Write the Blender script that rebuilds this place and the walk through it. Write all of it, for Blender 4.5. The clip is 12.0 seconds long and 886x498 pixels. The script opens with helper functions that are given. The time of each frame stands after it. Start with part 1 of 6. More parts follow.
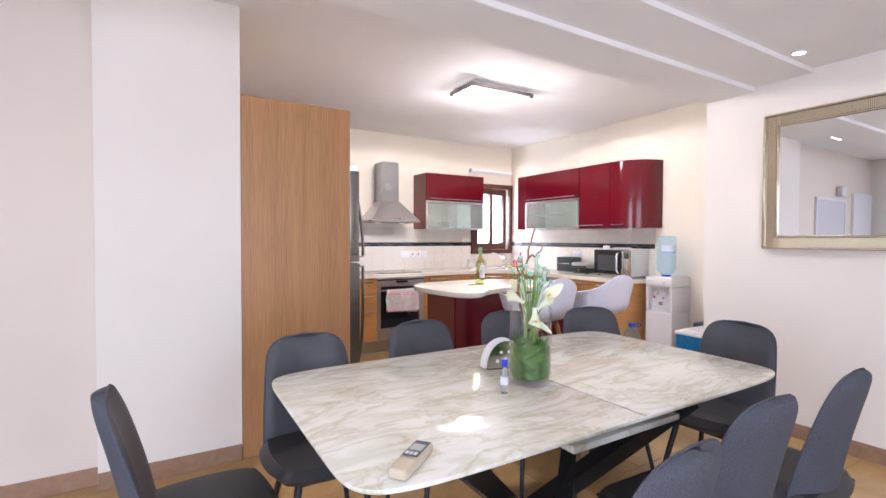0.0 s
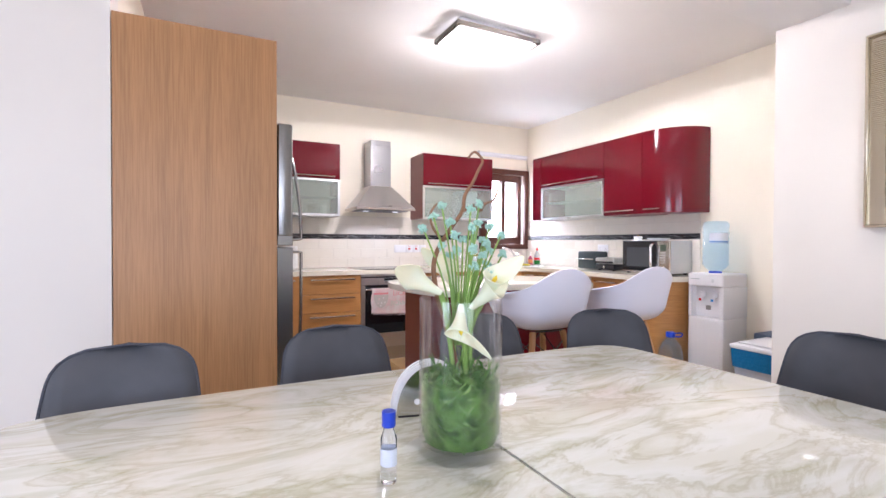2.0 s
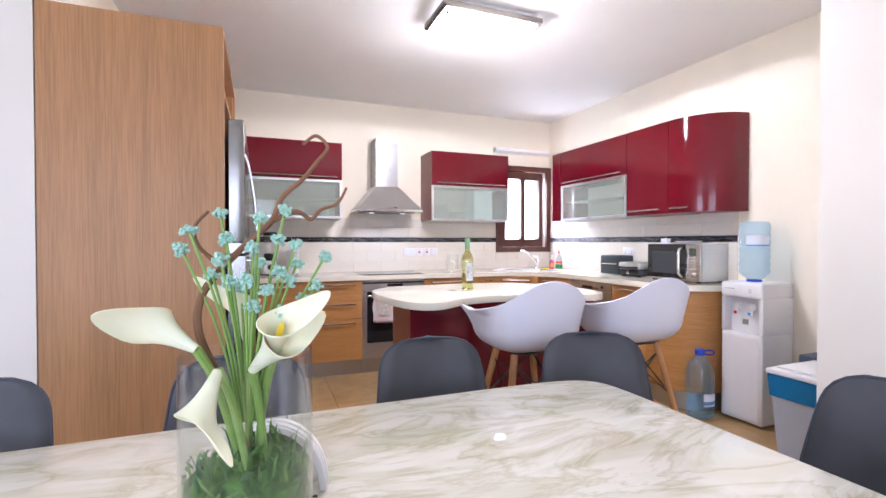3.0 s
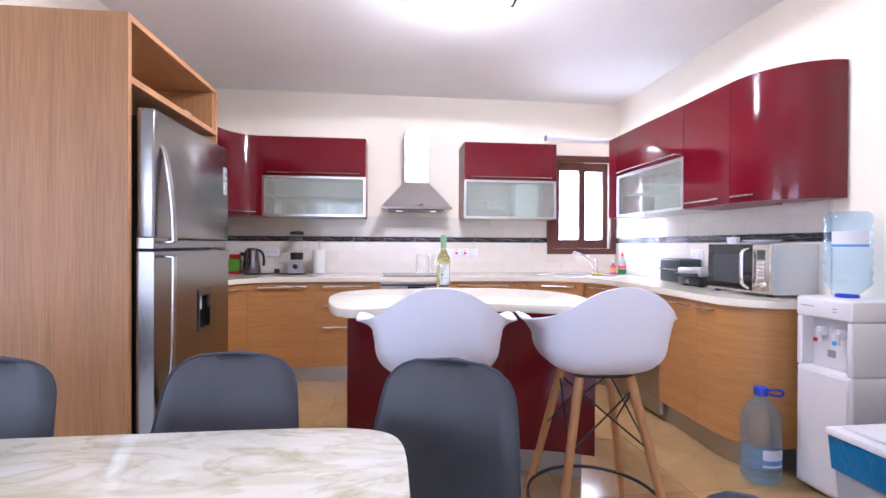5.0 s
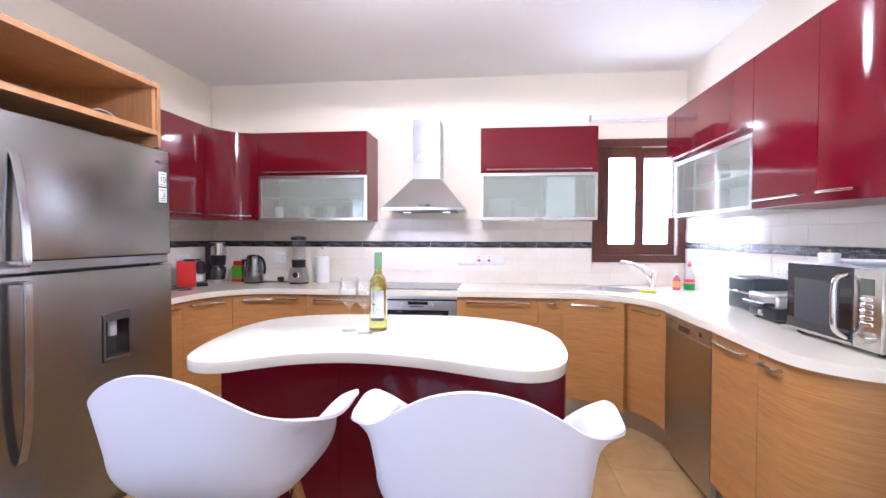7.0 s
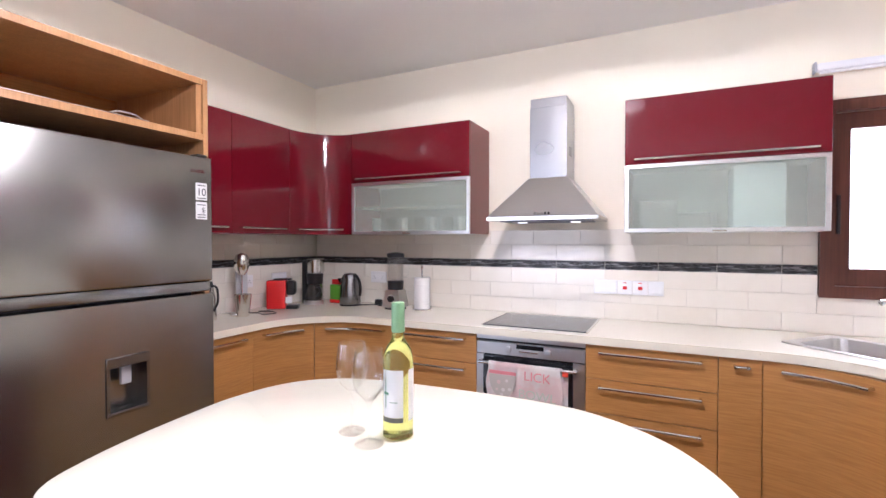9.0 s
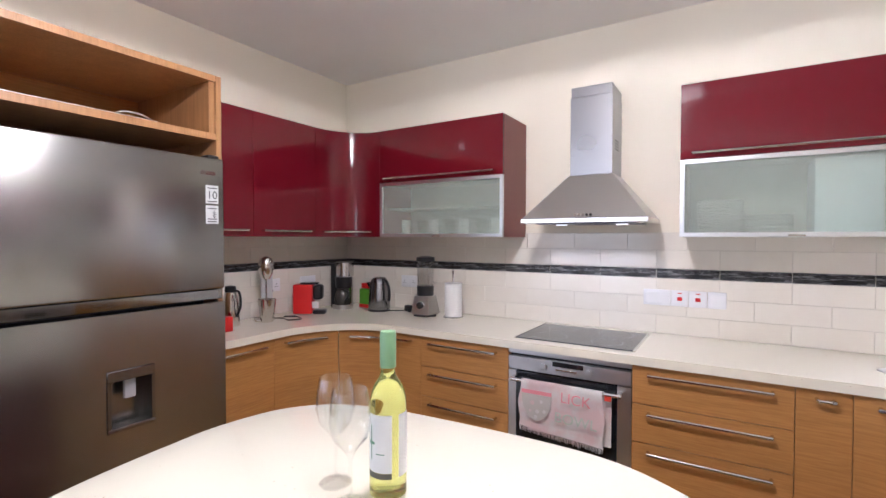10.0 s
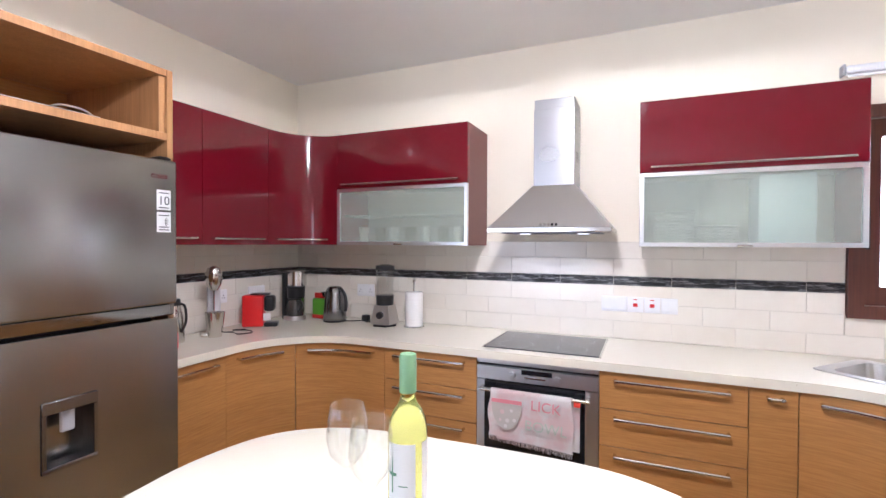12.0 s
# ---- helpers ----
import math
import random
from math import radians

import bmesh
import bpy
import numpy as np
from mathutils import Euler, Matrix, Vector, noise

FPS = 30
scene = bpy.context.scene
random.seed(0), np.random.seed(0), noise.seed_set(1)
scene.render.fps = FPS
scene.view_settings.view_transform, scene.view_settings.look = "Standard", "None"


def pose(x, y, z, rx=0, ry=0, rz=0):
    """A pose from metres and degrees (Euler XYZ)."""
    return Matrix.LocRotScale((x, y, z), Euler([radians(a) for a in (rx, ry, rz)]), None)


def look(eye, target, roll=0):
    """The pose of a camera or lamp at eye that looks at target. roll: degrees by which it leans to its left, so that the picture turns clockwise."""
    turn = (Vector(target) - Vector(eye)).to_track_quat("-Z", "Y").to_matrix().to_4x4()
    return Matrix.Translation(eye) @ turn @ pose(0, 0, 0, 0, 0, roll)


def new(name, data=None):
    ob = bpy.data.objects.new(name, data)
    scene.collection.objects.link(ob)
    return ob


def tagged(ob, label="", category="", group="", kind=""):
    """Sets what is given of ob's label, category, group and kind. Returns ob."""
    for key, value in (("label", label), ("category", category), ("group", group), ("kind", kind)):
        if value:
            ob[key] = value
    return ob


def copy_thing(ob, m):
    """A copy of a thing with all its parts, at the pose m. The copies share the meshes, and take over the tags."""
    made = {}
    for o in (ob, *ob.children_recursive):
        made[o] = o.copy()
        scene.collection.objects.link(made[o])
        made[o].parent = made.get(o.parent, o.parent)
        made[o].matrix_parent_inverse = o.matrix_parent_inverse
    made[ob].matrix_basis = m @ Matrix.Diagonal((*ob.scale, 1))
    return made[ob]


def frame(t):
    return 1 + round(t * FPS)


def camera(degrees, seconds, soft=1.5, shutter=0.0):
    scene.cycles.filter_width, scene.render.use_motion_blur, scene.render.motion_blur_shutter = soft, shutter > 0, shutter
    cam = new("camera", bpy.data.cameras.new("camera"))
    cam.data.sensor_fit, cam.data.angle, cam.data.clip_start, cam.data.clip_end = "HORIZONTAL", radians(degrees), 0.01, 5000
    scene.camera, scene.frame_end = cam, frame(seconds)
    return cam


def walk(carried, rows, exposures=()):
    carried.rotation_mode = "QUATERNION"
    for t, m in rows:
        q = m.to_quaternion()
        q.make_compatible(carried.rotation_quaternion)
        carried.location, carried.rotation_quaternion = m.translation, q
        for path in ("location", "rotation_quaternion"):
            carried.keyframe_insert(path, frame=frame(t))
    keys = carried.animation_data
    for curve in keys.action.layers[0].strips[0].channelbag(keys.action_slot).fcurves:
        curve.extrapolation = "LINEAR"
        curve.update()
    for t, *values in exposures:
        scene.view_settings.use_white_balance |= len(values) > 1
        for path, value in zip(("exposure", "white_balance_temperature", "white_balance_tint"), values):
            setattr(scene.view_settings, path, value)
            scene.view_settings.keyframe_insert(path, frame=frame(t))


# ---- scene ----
cam = camera(87.4, 12.0)
PATH = [
    (0, (-2.383, -5.464, 1.315), (-1.354, -3.749, 1.268), 0.2),
    (0.5, (-2.201, -5.3, 1.266), (-1.202, -3.569, 1.219), 0.0),
    (1, (-2.029, -5.138, 1.213), (-1.051, -3.394, 1.175), 0.1),
    (1.5, (-1.858, -4.986, 1.192), (-0.895, -3.234, 1.156), 0.2),
    (2, (-1.636, -4.915, 1.172), (-0.731, -3.132, 1.144), 0.2),
    (2.5, (-1.411, -4.86, 1.218), (-0.586, -3.039, 1.175), -0.0),
    (3, (-1.19, -4.779, 1.206), (-0.455, -2.919, 1.177), 0.0),
    (3.5, (-1.002, -4.75, 1.193), (-0.386, -2.847, 1.171), 0.4),
    (5.5, (0.032, -4.506, 1.176), (0.14, -2.509, 1.157), 0.1),
    (6, (0.256, -4.367, 1.198), (0.268, -2.368, 1.167), -0.0),
    (6.5, (0.419, -4.191, 1.245), (0.335, -2.194, 1.202), 0.0),
    (8.5, (0.678, -3.219, 1.395), (-0.047, -1.356, 1.339), 0.2),
    (9, (0.652, -3.03, 1.383), (-0.222, -1.231, 1.349), 0.0),
    (9.5, (0.621, -2.899, 1.408), (-0.35, -1.151, 1.365), 0.1),
    (10, (0.641, -2.791, 1.42), (-0.411, -1.09, 1.375), 0.1),
    (10.5, (0.614, -2.744, 1.426), (-0.442, -1.046, 1.383), 0.2),
    (11, (0.544, -2.747, 1.428), (-0.459, -1.017, 1.391), 0.4),
    (11.5, (0.476, -2.774, 1.408), (-0.439, -0.996, 1.394), 0.5),
    (12, (0.469, -2.835, 1.443), (-0.333, -1.003, 1.418), 0.2),
]
walk(cam, [(t, look(eye, target, roll)) for t, eye, target, roll in PATH],
     exposures=[(0, 0.87, 6000, 22), (2.5, 0.97, 5800, 20), (5.5, 1.08, 5450, 26), (6.5, 1.22, 5450, 24), (8.5, 1.16, 5600, 22), (9.5, 0.82, 5750, 20), (10, 0.74, 5750, 19), (10.5, 0.83, 5800, 21), (12, 1.05, 5600, 18)])

# world, sun, large lights
world = bpy.data.worlds.new("world")
scene.world = world
world.use_nodes = True
_nt = world.node_tree
_bg = _nt.nodes["Background"]
_sky = _nt.nodes.new("ShaderNodeTexSky")
_sky.sky_type = "NISHITA"
_sky.sun_disc = False
_sky.sun_elevation = radians(48)
_sky.sun_rotation = radians(200)
_nt.links.new(_sky.outputs[0], _bg.inputs[0])
_bg.inputs[1].default_value = 0.12

sun = new("sun", bpy.data.lights.new("sun", "SUN"))
sun.data.energy, sun.data.angle, sun.data.color = 3.0, radians(0.5), (1.0, 0.95, 0.88)
sun.rotation_euler = (radians(42), 0, radians(-20))


def area(name, place, target, sx, sy, watts, color):
    ob = new(name, bpy.data.lights.new(name, "AREA"))
    ob.matrix_world = look(place, target)
    d = ob.data
    d.shape, d.size, d.size_y, d.energy, d.color = "RECTANGLE", sx, sy, watts, color
    return ob


area("window_light", (-2.6, -8.02, 1.25), (-2.6, -5.0, 1.25), 3.4, 2.1, 50, (0.80, 0.88, 1.0))
area("window_light", (-5.52, -5.85, 1.25), (-3.0, -5.85, 1.25), 1.7, 2.1, 42, (0.80, 0.88, 1.0))
area("window_light", (1.72, 0.10, 1.6), (1.72, -2.0, 1.2), 0.5, 0.66, 14, (0.88, 0.93, 1.0))
# the spot is the ceiling lamp; the point below is added fill for walls
for _z, _w, _k in ((2.52, 49, "SPOT"), (2.41, 16, "POINT")):
    _p = new("ceiling_lamp_and_fill", bpy.data.lights.new("ceiling_lamp_and_fill", _k))
    _p.location = (0.145, -2.09, _z)
    _p.data.energy, _p.data.color, _p.data.shadow_soft_size = _w, (1.0, 0.94, 0.865), 0.035
    if _k == "SPOT":
        _p.data.spot_size, _p.data.spot_blend = radians(178), 0.06
    else:
        _p.data.shadow_soft_size = 0.12
for _x in (-0.16, 0.16):
    _l = new("hood_light", bpy.data.lights.new("hood_light", "SPOT"))
    _l.location = (_x, -0.23, 1.492)
    _l.data.energy, _l.data.spot_size, _l.data.spot_blend, _l.data.color, _l.data.shadow_soft_size = 2.2, radians(125), 0.35, (0.93, 0.93, 1.0), 0.02
for _x in (0.82, -1.2, -3.2):
    _l = new("downlight_lamp", bpy.data.lights.new("downlight_lamp", "SPOT"))
    _l.location = (_x, -4.18, 2.37)
    _l.data.energy, _l.data.spot_size, _l.data.spot_blend, _l.data.color, _l.data.shadow_soft_size = 10, radians(110), 0.8, (1.0, 0.9, 0.78), 0.03


# materials
def material(name, color, rough=0.5, metal=0.0, spec=0.5, coat=0.0, trans=0.0, ior=1.45, emit=None, strength=0.0):
    m = bpy.data.materials.new(name)
    m.use_nodes = True
    b = m.node_tree.nodes["Principled BSDF"]
    b.inputs["Base Color"].default_value = (*color, 1)
    b.inputs["Roughness"].default_value = rough
    b.inputs["Metallic"].default_value = metal
    b.inputs["Specular IOR Level"].default_value = spec
    b.inputs["Coat Weight"].default_value = coat
    b.inputs["Coat Roughness"].default_value = 0.04
    b.inputs["Transmission Weight"].default_value = trans
    b.inputs["IOR"].default_value = ior
    if emit:
        b.inputs["Emission Color"].default_value = (*emit, 1)
        b.inputs["Emission Strength"].default_value = strength
    return m


def tex(m, kind, scale=5.0, stretch=(1, 1, 1), coords="Object", rotate=(0, 0, 0), **values):
    """A texture node in world-sized object coordinates."""
    nt = m.node_tree
    co = nt.nodes.new("ShaderNodeTexCoord")
    mp = nt.nodes.new("ShaderNodeMapping")
    mp.inputs["Scale"].default_value = stretch
    mp.inputs["Rotation"].default_value = rotate
    nt.links.new(co.outputs[coords], mp.inputs["Vector"])
    n = nt.nodes.new(kind)
    nt.links.new(mp.outputs[0], n.inputs["Vector"])
    n.inputs["Scale"].default_value = scale
    for k, v in values.items():
        n.inputs[k.replace("_", " ")].default_value = v
    return n


def ramp(m, src, stops):
    n = m.node_tree.nodes.new("ShaderNodeValToRGB")
    el = n.color_ramp.elements
    while len(el) > 1:
        el.remove(el[-1])
    for i, (p, c) in enumerate(stops):
        e = el[0] if i == 0 else el.new(p)
        e.position = p
        e.color = (*c, 1) if len(c) == 3 else c
    m.node_tree.links.new(src, n.inputs[0])
    return n.outputs[0]


def mix(m, fac, a, b, kind="MIX"):
    n = m.node_tree.nodes.new("ShaderNodeMix")
    n.data_type, n.blend_type = "RGBA", kind
    for sock, v in ((n.inputs[0], fac), (n.inputs[6], a), (n.inputs[7], b)):
        if isinstance(v, bpy.types.NodeSocket):
            m.node_tree.links.new(v, sock)
        elif isinstance(v, (int, float)):
            sock.default_value = v
        else:
            sock.default_value = (*v, 1)
    return n.outputs[2]


def to(m, src, name):
    m.node_tree.links.new(src, m.node_tree.nodes["Principled BSDF"].inputs[name])


def bump(m, src, strength=0.2, distance=0.002):
    n = m.node_tree.nodes.new("ShaderNodeBump")
    n.inputs["Strength"].default_value = strength
    n.inputs["Distance"].default_value = distance
    m.node_tree.links.new(src, n.inputs["Height"])
    to(m, n.outputs[0], "Normal")


def plaster(name, color):
    m = material(name, color, 0.75, spec=0.3)
    big = tex(m, "ShaderNodeTexNoise", 0.9, Detail=3.0)
    dark = tuple(c * 0.95 for c in color)
    to(m, ramp(m, big.outputs[0], [(0.35, dark), (0.65, color)]), "Base Color")
    fine = tex(m, "ShaderNodeTexNoise", 120, Detail=4.0)
    bump(m, fine.outputs[0], 0.12, 0.001)
    return m


def wood(name, dark, light, axis="z", scale=1.0, rough=0.42):
    """Veneer with its grain along one axis."""
    m = material(name, light, rough)
    s = {"z": (1, 1, 0.03), "x": (0.03, 1, 1), "h": (0.05, 0.05, 1)}[axis]
    fine = tex(m, "ShaderNodeTexNoise", 150 * scale, s, Detail=3.0, Roughness=0.6)
    broad = tex(m, "ShaderNodeTexNoise", 14 * scale, s, Detail=4.0, Distortion=0.6)
    c1 = ramp(m, fine.outputs[0], [(0.36, dark), (0.62, light)])
    c2 = ramp(m, broad.outputs[0], [(0.32, tuple(c * 0.72 for c in light)), (0.66, light)])
    to(m, mix(m, 0.5, c1, c2), "Base Color")
    bump(m, fine.outputs[0], 0.12, 0.0006)
    return m


def brushed(name, color, rough=0.3, stretch=(1, 1, 0.02), amount=0.025):
    m = material(name, color, rough, 1.0)
    n = tex(m, "ShaderNodeTexNoise", 1500, stretch, Detail=1.0)
    to(m, ramp(m, n.outputs[0], [(0.3, tuple(c * 0.985 for c in color)), (0.7, color)]), "Base Color")
    soft = tex(m, "ShaderNodeTexNoise", 1.6, Detail=2.0)
    r = ramp(m, soft.outputs[0], [(0.3, (rough - amount,) * 3), (0.7, (rough + amount,) * 3)])
    to(m, r, "Roughness")
    if stretch[2] < 0.5:
        t = m.node_tree.nodes.new("ShaderNodeTangent")
        t.direction_type, t.axis = "RADIAL", "Z"
        to(m, t.outputs[0], "Tangent")
        m.node_tree.nodes["Principled BSDF"].inputs["Anisotropic"].default_value = 0.55
        m.node_tree.nodes["Principled BSDF"].inputs["Anisotropic Rotation"].default_value = 0.25
    return m


def see_through(name, tint, gloss=0.9, milky=0.0, body=None):
    """Thin clear glass or plastic: it lets light pass and reflects more at a slant."""
    m = bpy.data.materials.new(name)
    m.use_nodes = True
    nt = m.node_tree
    nt.nodes.remove(nt.nodes["Principled BSDF"])
    out = nt.nodes["Material Output"]
    t, g, f, a = (nt.nodes.new(k) for k in ("ShaderNodeBsdfTransparent", "ShaderNodeBsdfGlossy", "ShaderNodeLayerWeight", "ShaderNodeMixShader"))
    w = nt.nodes.new("ShaderNodeMath")
    w2 = nt.nodes.new("ShaderNodeMath")
    w.operation, w2.operation = "POWER", "MULTIPLY_ADD"
    w.inputs[1].default_value = 3.0
    w2.inputs[1].default_value, w2.inputs[2].default_value = 0.55, 0.04
    t.inputs[0].default_value = (*tint, 1)
    g.inputs[0].default_value = (gloss, gloss, gloss, 1)
    g.inputs["Roughness"].default_value = 0.03
    f.inputs["Blend"].default_value = 0.5
    nt.links.new(f.outputs["Facing"], w.inputs[0])
    nt.links.new(w.outputs[0], w2.inputs[0])
    src = t.outputs[0]
    if milky:
        d, b = nt.nodes.new("ShaderNodeBsdfDiffuse"), nt.nodes.new("ShaderNodeMixShader")
        d.inputs[0].default_value = (*(body or tint), 1)
        b.inputs[0].default_value = milky
        nt.links.new(src, b.inputs[1])
        nt.links.new(d.outputs[0], b.inputs[2])
        src = b.outputs[0]
    nt.links.new(w2.outputs[0], a.inputs[0])
    nt.links.new(src, a.inputs[1])
    nt.links.new(g.outputs[0], a.inputs[2])
    nt.links.new(a.outputs[0], out.inputs[0])
    return m


WALL = plaster("wall_paint", (0.83, 0.79, 0.72))
WALL_K = plaster("kitchen_wall_paint", (0.88, 0.82, 0.69))
CEIL = plaster("ceiling_paint", (0.88, 0.87, 0.85))
FAR = plaster("hall_wall_paint", (0.77, 0.69, 0.60))
RED = material("red_lacquer", (0.135, 0.005, 0.012), 0.10, spec=0.32, coat=0.35)
_n = tex(RED, "ShaderNodeTexNoise", 3.0, Detail=2.0)
bump(RED, _n.outputs[0], 0.05, 0.004)
MAROON = material("maroon_side", (0.20, 0.055, 0.045), 0.35)
OAK = wood("oak_veneer", (0.36, 0.16, 0.046), (0.52, 0.255, 0.078), "h")
OAK_V = wood("oak_veneer_upright", (0.34, 0.165, 0.065), (0.50, 0.265, 0.115), "z")
LEGWOOD = wood("beech", (0.42, 0.19, 0.07), (0.58, 0.30, 0.12), "z", 0.6)
BROWN = wood("stained_wood", (0.055, 0.016, 0.010), (0.11, 0.035, 0.02), "z", 0.6, 0.35)
STEEL = brushed("brushed_steel", (0.62, 0.61, 0.60), 0.36, (0.02, 0.02, 1))
STEEL_V = brushed("brushed_steel_upright", (0.38, 0.38, 0.39), 0.28, (1, 1, 0.02))
DISHSTEEL = brushed("dishwasher_steel", (0.46, 0.44, 0.41), 0.33, (1, 1, 0.02), 0.03)
SEATM = material("dark_seat_fabric", (0.032, 0.032, 0.034), 0.5)
FRIDGE = brushed("fridge_steel", (0.31, 0.305, 0.295), 0.24, (1, 1, 0.01), 0.008)
ALU = material("aluminium", (0.78, 0.79, 0.80), 0.28, 1.0)
CHROME = material("chrome", (0.85, 0.85, 0.86), 0.08, 1.0)
KICK = brushed("plinth_metal", (0.50, 0.49, 0.46), 0.38, (0.02, 0.02, 1))
BLACK = material("black_plastic", (0.015, 0.015, 0.017), 0.3)
DARK = material("dark_inside", (0.02, 0.02, 0.02), 0.7)
GLOSS_BLACK = material("black_glass", (0.012, 0.013, 0.016), 0.04, spec=0.6)
GREY_GLASS = material("hob_glass", (0.06, 0.065, 0.07), 0.12, spec=0.7)
WHITE = material("white_plastic", (0.78, 0.78, 0.80), 0.28)
SHELLW = material("white_shell", (0.80, 0.80, 0.88), 0.3)
_n = tex(SHELLW, "ShaderNodeTexNoise", 90, Detail=2.0)
bump(SHELLW, _n.outputs[0], 0.08, 0.0006)
CREAM = material("cream_plastic", (0.54, 0.46, 0.33), 0.4)
GLASS = see_through("clear_glass", (0.988, 0.992, 0.99))
THIN = see_through("pane_glass", (0.99, 0.99, 0.99), 0.6)
MIRROR = material("mirror_glass", (0.86, 0.87, 0.88), 0.01, 1.0)


def worktop(name):
    m = material(name, (0.78, 0.74, 0.62), 0.12, spec=0.5)
    v = tex(m, "ShaderNodeTexVoronoi", 42, Randomness=1.0)
    n = tex(m, "ShaderNodeTexNoise", 9, Detail=2.0)
    spots = ramp(m, v.outputs["Distance"], [(0.0, (0.42, 0.33, 0.2)), (0.055, (0.50, 0.42, 0.28)), (0.085, (0.78, 0.74, 0.62))])
    where = ramp(m, n.outputs[0], [(0.54, (0, 0, 0)), (0.60, (1, 1, 1))])
    to(m, mix(m, where, (0.78, 0.74, 0.62), spots), "Base Color")
    return m


TOP = worktop("speckled_worktop")


def marble():
    m = material("marble_top", (0.75, 0.74, 0.66), 0.06, spec=0.4)
    n1 = tex(m, "ShaderNodeTexNoise", 2.3, (1, 2.6, 1), rotate=(0, 0, radians(-28)), Detail=7.0, Roughness=0.62, Distortion=1.4)
    n2 = tex(m, "ShaderNodeTexNoise", 1.6, (1, 3.2, 1), rotate=(0, 0, radians(-34)), Detail=9.0, Roughness=0.55, Distortion=2.2)
    veins = ramp(m, n1.outputs[0], [(0.44, (0.75, 0.745, 0.68)), (0.490, (0.46, 0.42, 0.27)), (0.512, (0.62, 0.60, 0.48)), (0.60, (0.78, 0.775, 0.72))])
    cloud = ramp(m, n2.outputs[0], [(0.38, (0.56, 0.57, 0.42)), (0.49, (0.80, 0.80, 0.73)), (0.62, (0.70, 0.69, 0.56))])
    to(m, mix(m, 0.5, veins, cloud), "Base Color")
    return m


MARBLE = marble()


def leather():
    m = material("grey_heather_fabric", (0.11, 0.112, 0.125), 0.45)
    n = tex(m, "ShaderNodeTexNoise", 60, (1, 1, 1), Detail=6.0, Roughness=0.7)
    b = tex(m, "ShaderNodeTexNoise", 4, Detail=3.0)
    to(m, ramp(m, b.outputs[0], [(0.3, (0.044, 0.046, 0.053)), (0.7, (0.078, 0.081, 0.092))]), "Base Color")
    bump(m, n.outputs[0], 0.25, 0.002)
    return m


def fabric():
    m = material("grey_fabric", (0.11, 0.115, 0.13), 0.8)
    n = tex(m, "ShaderNodeTexNoise", 420, (1, 1, 0.5), Detail=3.0)
    k = tex(m, "ShaderNodeTexNoise", 5, Detail=3.0)
    c = ramp(m, n.outputs[0], [(0.3, (0.044, 0.048, 0.060)), (0.7, (0.092, 0.098, 0.122))])
    d = ramp(m, k.outputs[0], [(0.3, (0.9, 0.9, 0.9)), (0.7, (1, 1, 1))])
    to(m, mix(m, 1.0, c, d, "MULTIPLY"), "Base Color")
    bump(m, n.outputs[0], 0.06, 0.0005)
    return m


LEATHER, FABRIC = leather(), fabric()


def per_piece(name, colors, rough, spec=0.5, noise_scale=4.0, low=(0.80, 0.76, 0.70)):
    """A material that differs a little from piece to piece."""
    m = material(name, colors[0], rough, spec=spec)
    info = m.node_tree.nodes.new("ShaderNodeObjectInfo")
    base = ramp(m, info.outputs["Random"], [(i / (len(colors) - 1), c) for i, c in enumerate(colors)])
    n = tex(m, "ShaderNodeTexNoise", noise_scale, Detail=6.0, Roughness=0.6, Distortion=0.8)
    d = ramp(m, n.outputs[0], [(0.3, low), (0.65, (1, 1, 1))])
    to(m, mix(m, 1.0, base, d, "MULTIPLY"), "Base Color")
    return m


FLOOR_TILE = per_piece("floor_tile", [(0.43, 0.28, 0.125), (0.47, 0.31, 0.142), (0.45, 0.295, 0.133)], 0.15)
WALL_TILE = per_piece("wall_tile", [(0.76, 0.71, 0.63), (0.80, 0.76, 0.69), (0.78, 0.735, 0.66)], 0.16, noise_scale=3.0, low=(0.95, 0.935, 0.915))
GROUT = material("grout", (0.66, 0.62, 0.56), 0.9)
FGROUT = material("floor_grout", (0.27, 0.20, 0.13), 0.9)
SKIRT = per_piece("skirting_stone", [(0.32, 0.20, 0.13), (0.38, 0.24, 0.16)], 0.2, noise_scale=12)


FROST = see_through("frosted_glass", (0.88, 0.92, 0.87), 0.9, 0.20, (0.80, 0.86, 0.80))


def band_mat():
    m = material("black_mosaic", (0.02, 0.021, 0.024), 0.12, spec=0.8)
    n = tex(m, "ShaderNodeTexNoise", 60, (0.35, 0.35, 2.2), Detail=2.0, Distortion=1.2)
    bump(m, n.outputs[0], 1.0, 0.012)
    # pale flecks in the colour stand in for glints off the tile relief
    w = tex(m, "ShaderNodeTexNoise", 42, (0.3, 0.3, 2.6), Detail=1.0, Distortion=1.5)
    to(m, ramp(m, w.outputs[0], [(0.50, (0.02, 0.021, 0.025)), (0.60, (0.20, 0.20, 0.21))]), "Base Color")
    return m


BANDM = band_mat()


# mesh builders
def box(x0, x1, y0, y1, z0, z1, b=0.0, seg=2):
    bm = bmesh.new()
    bmesh.ops.create_cube(bm, size=1)
    bmesh.ops.scale(bm, vec=(abs(x1 - x0), abs(y1 - y0), abs(z1 - z0)), verts=bm.verts)
    bmesh.ops.translate(bm, vec=((x0 + x1) / 2, (y0 + y1) / 2, (z0 + z1) / 2), verts=bm.verts)
    if b:
        bmesh.ops.bevel(bm, geom=bm.edges[:], offset=b, segments=seg, affect="EDGES", profile=0.5)
    return bm


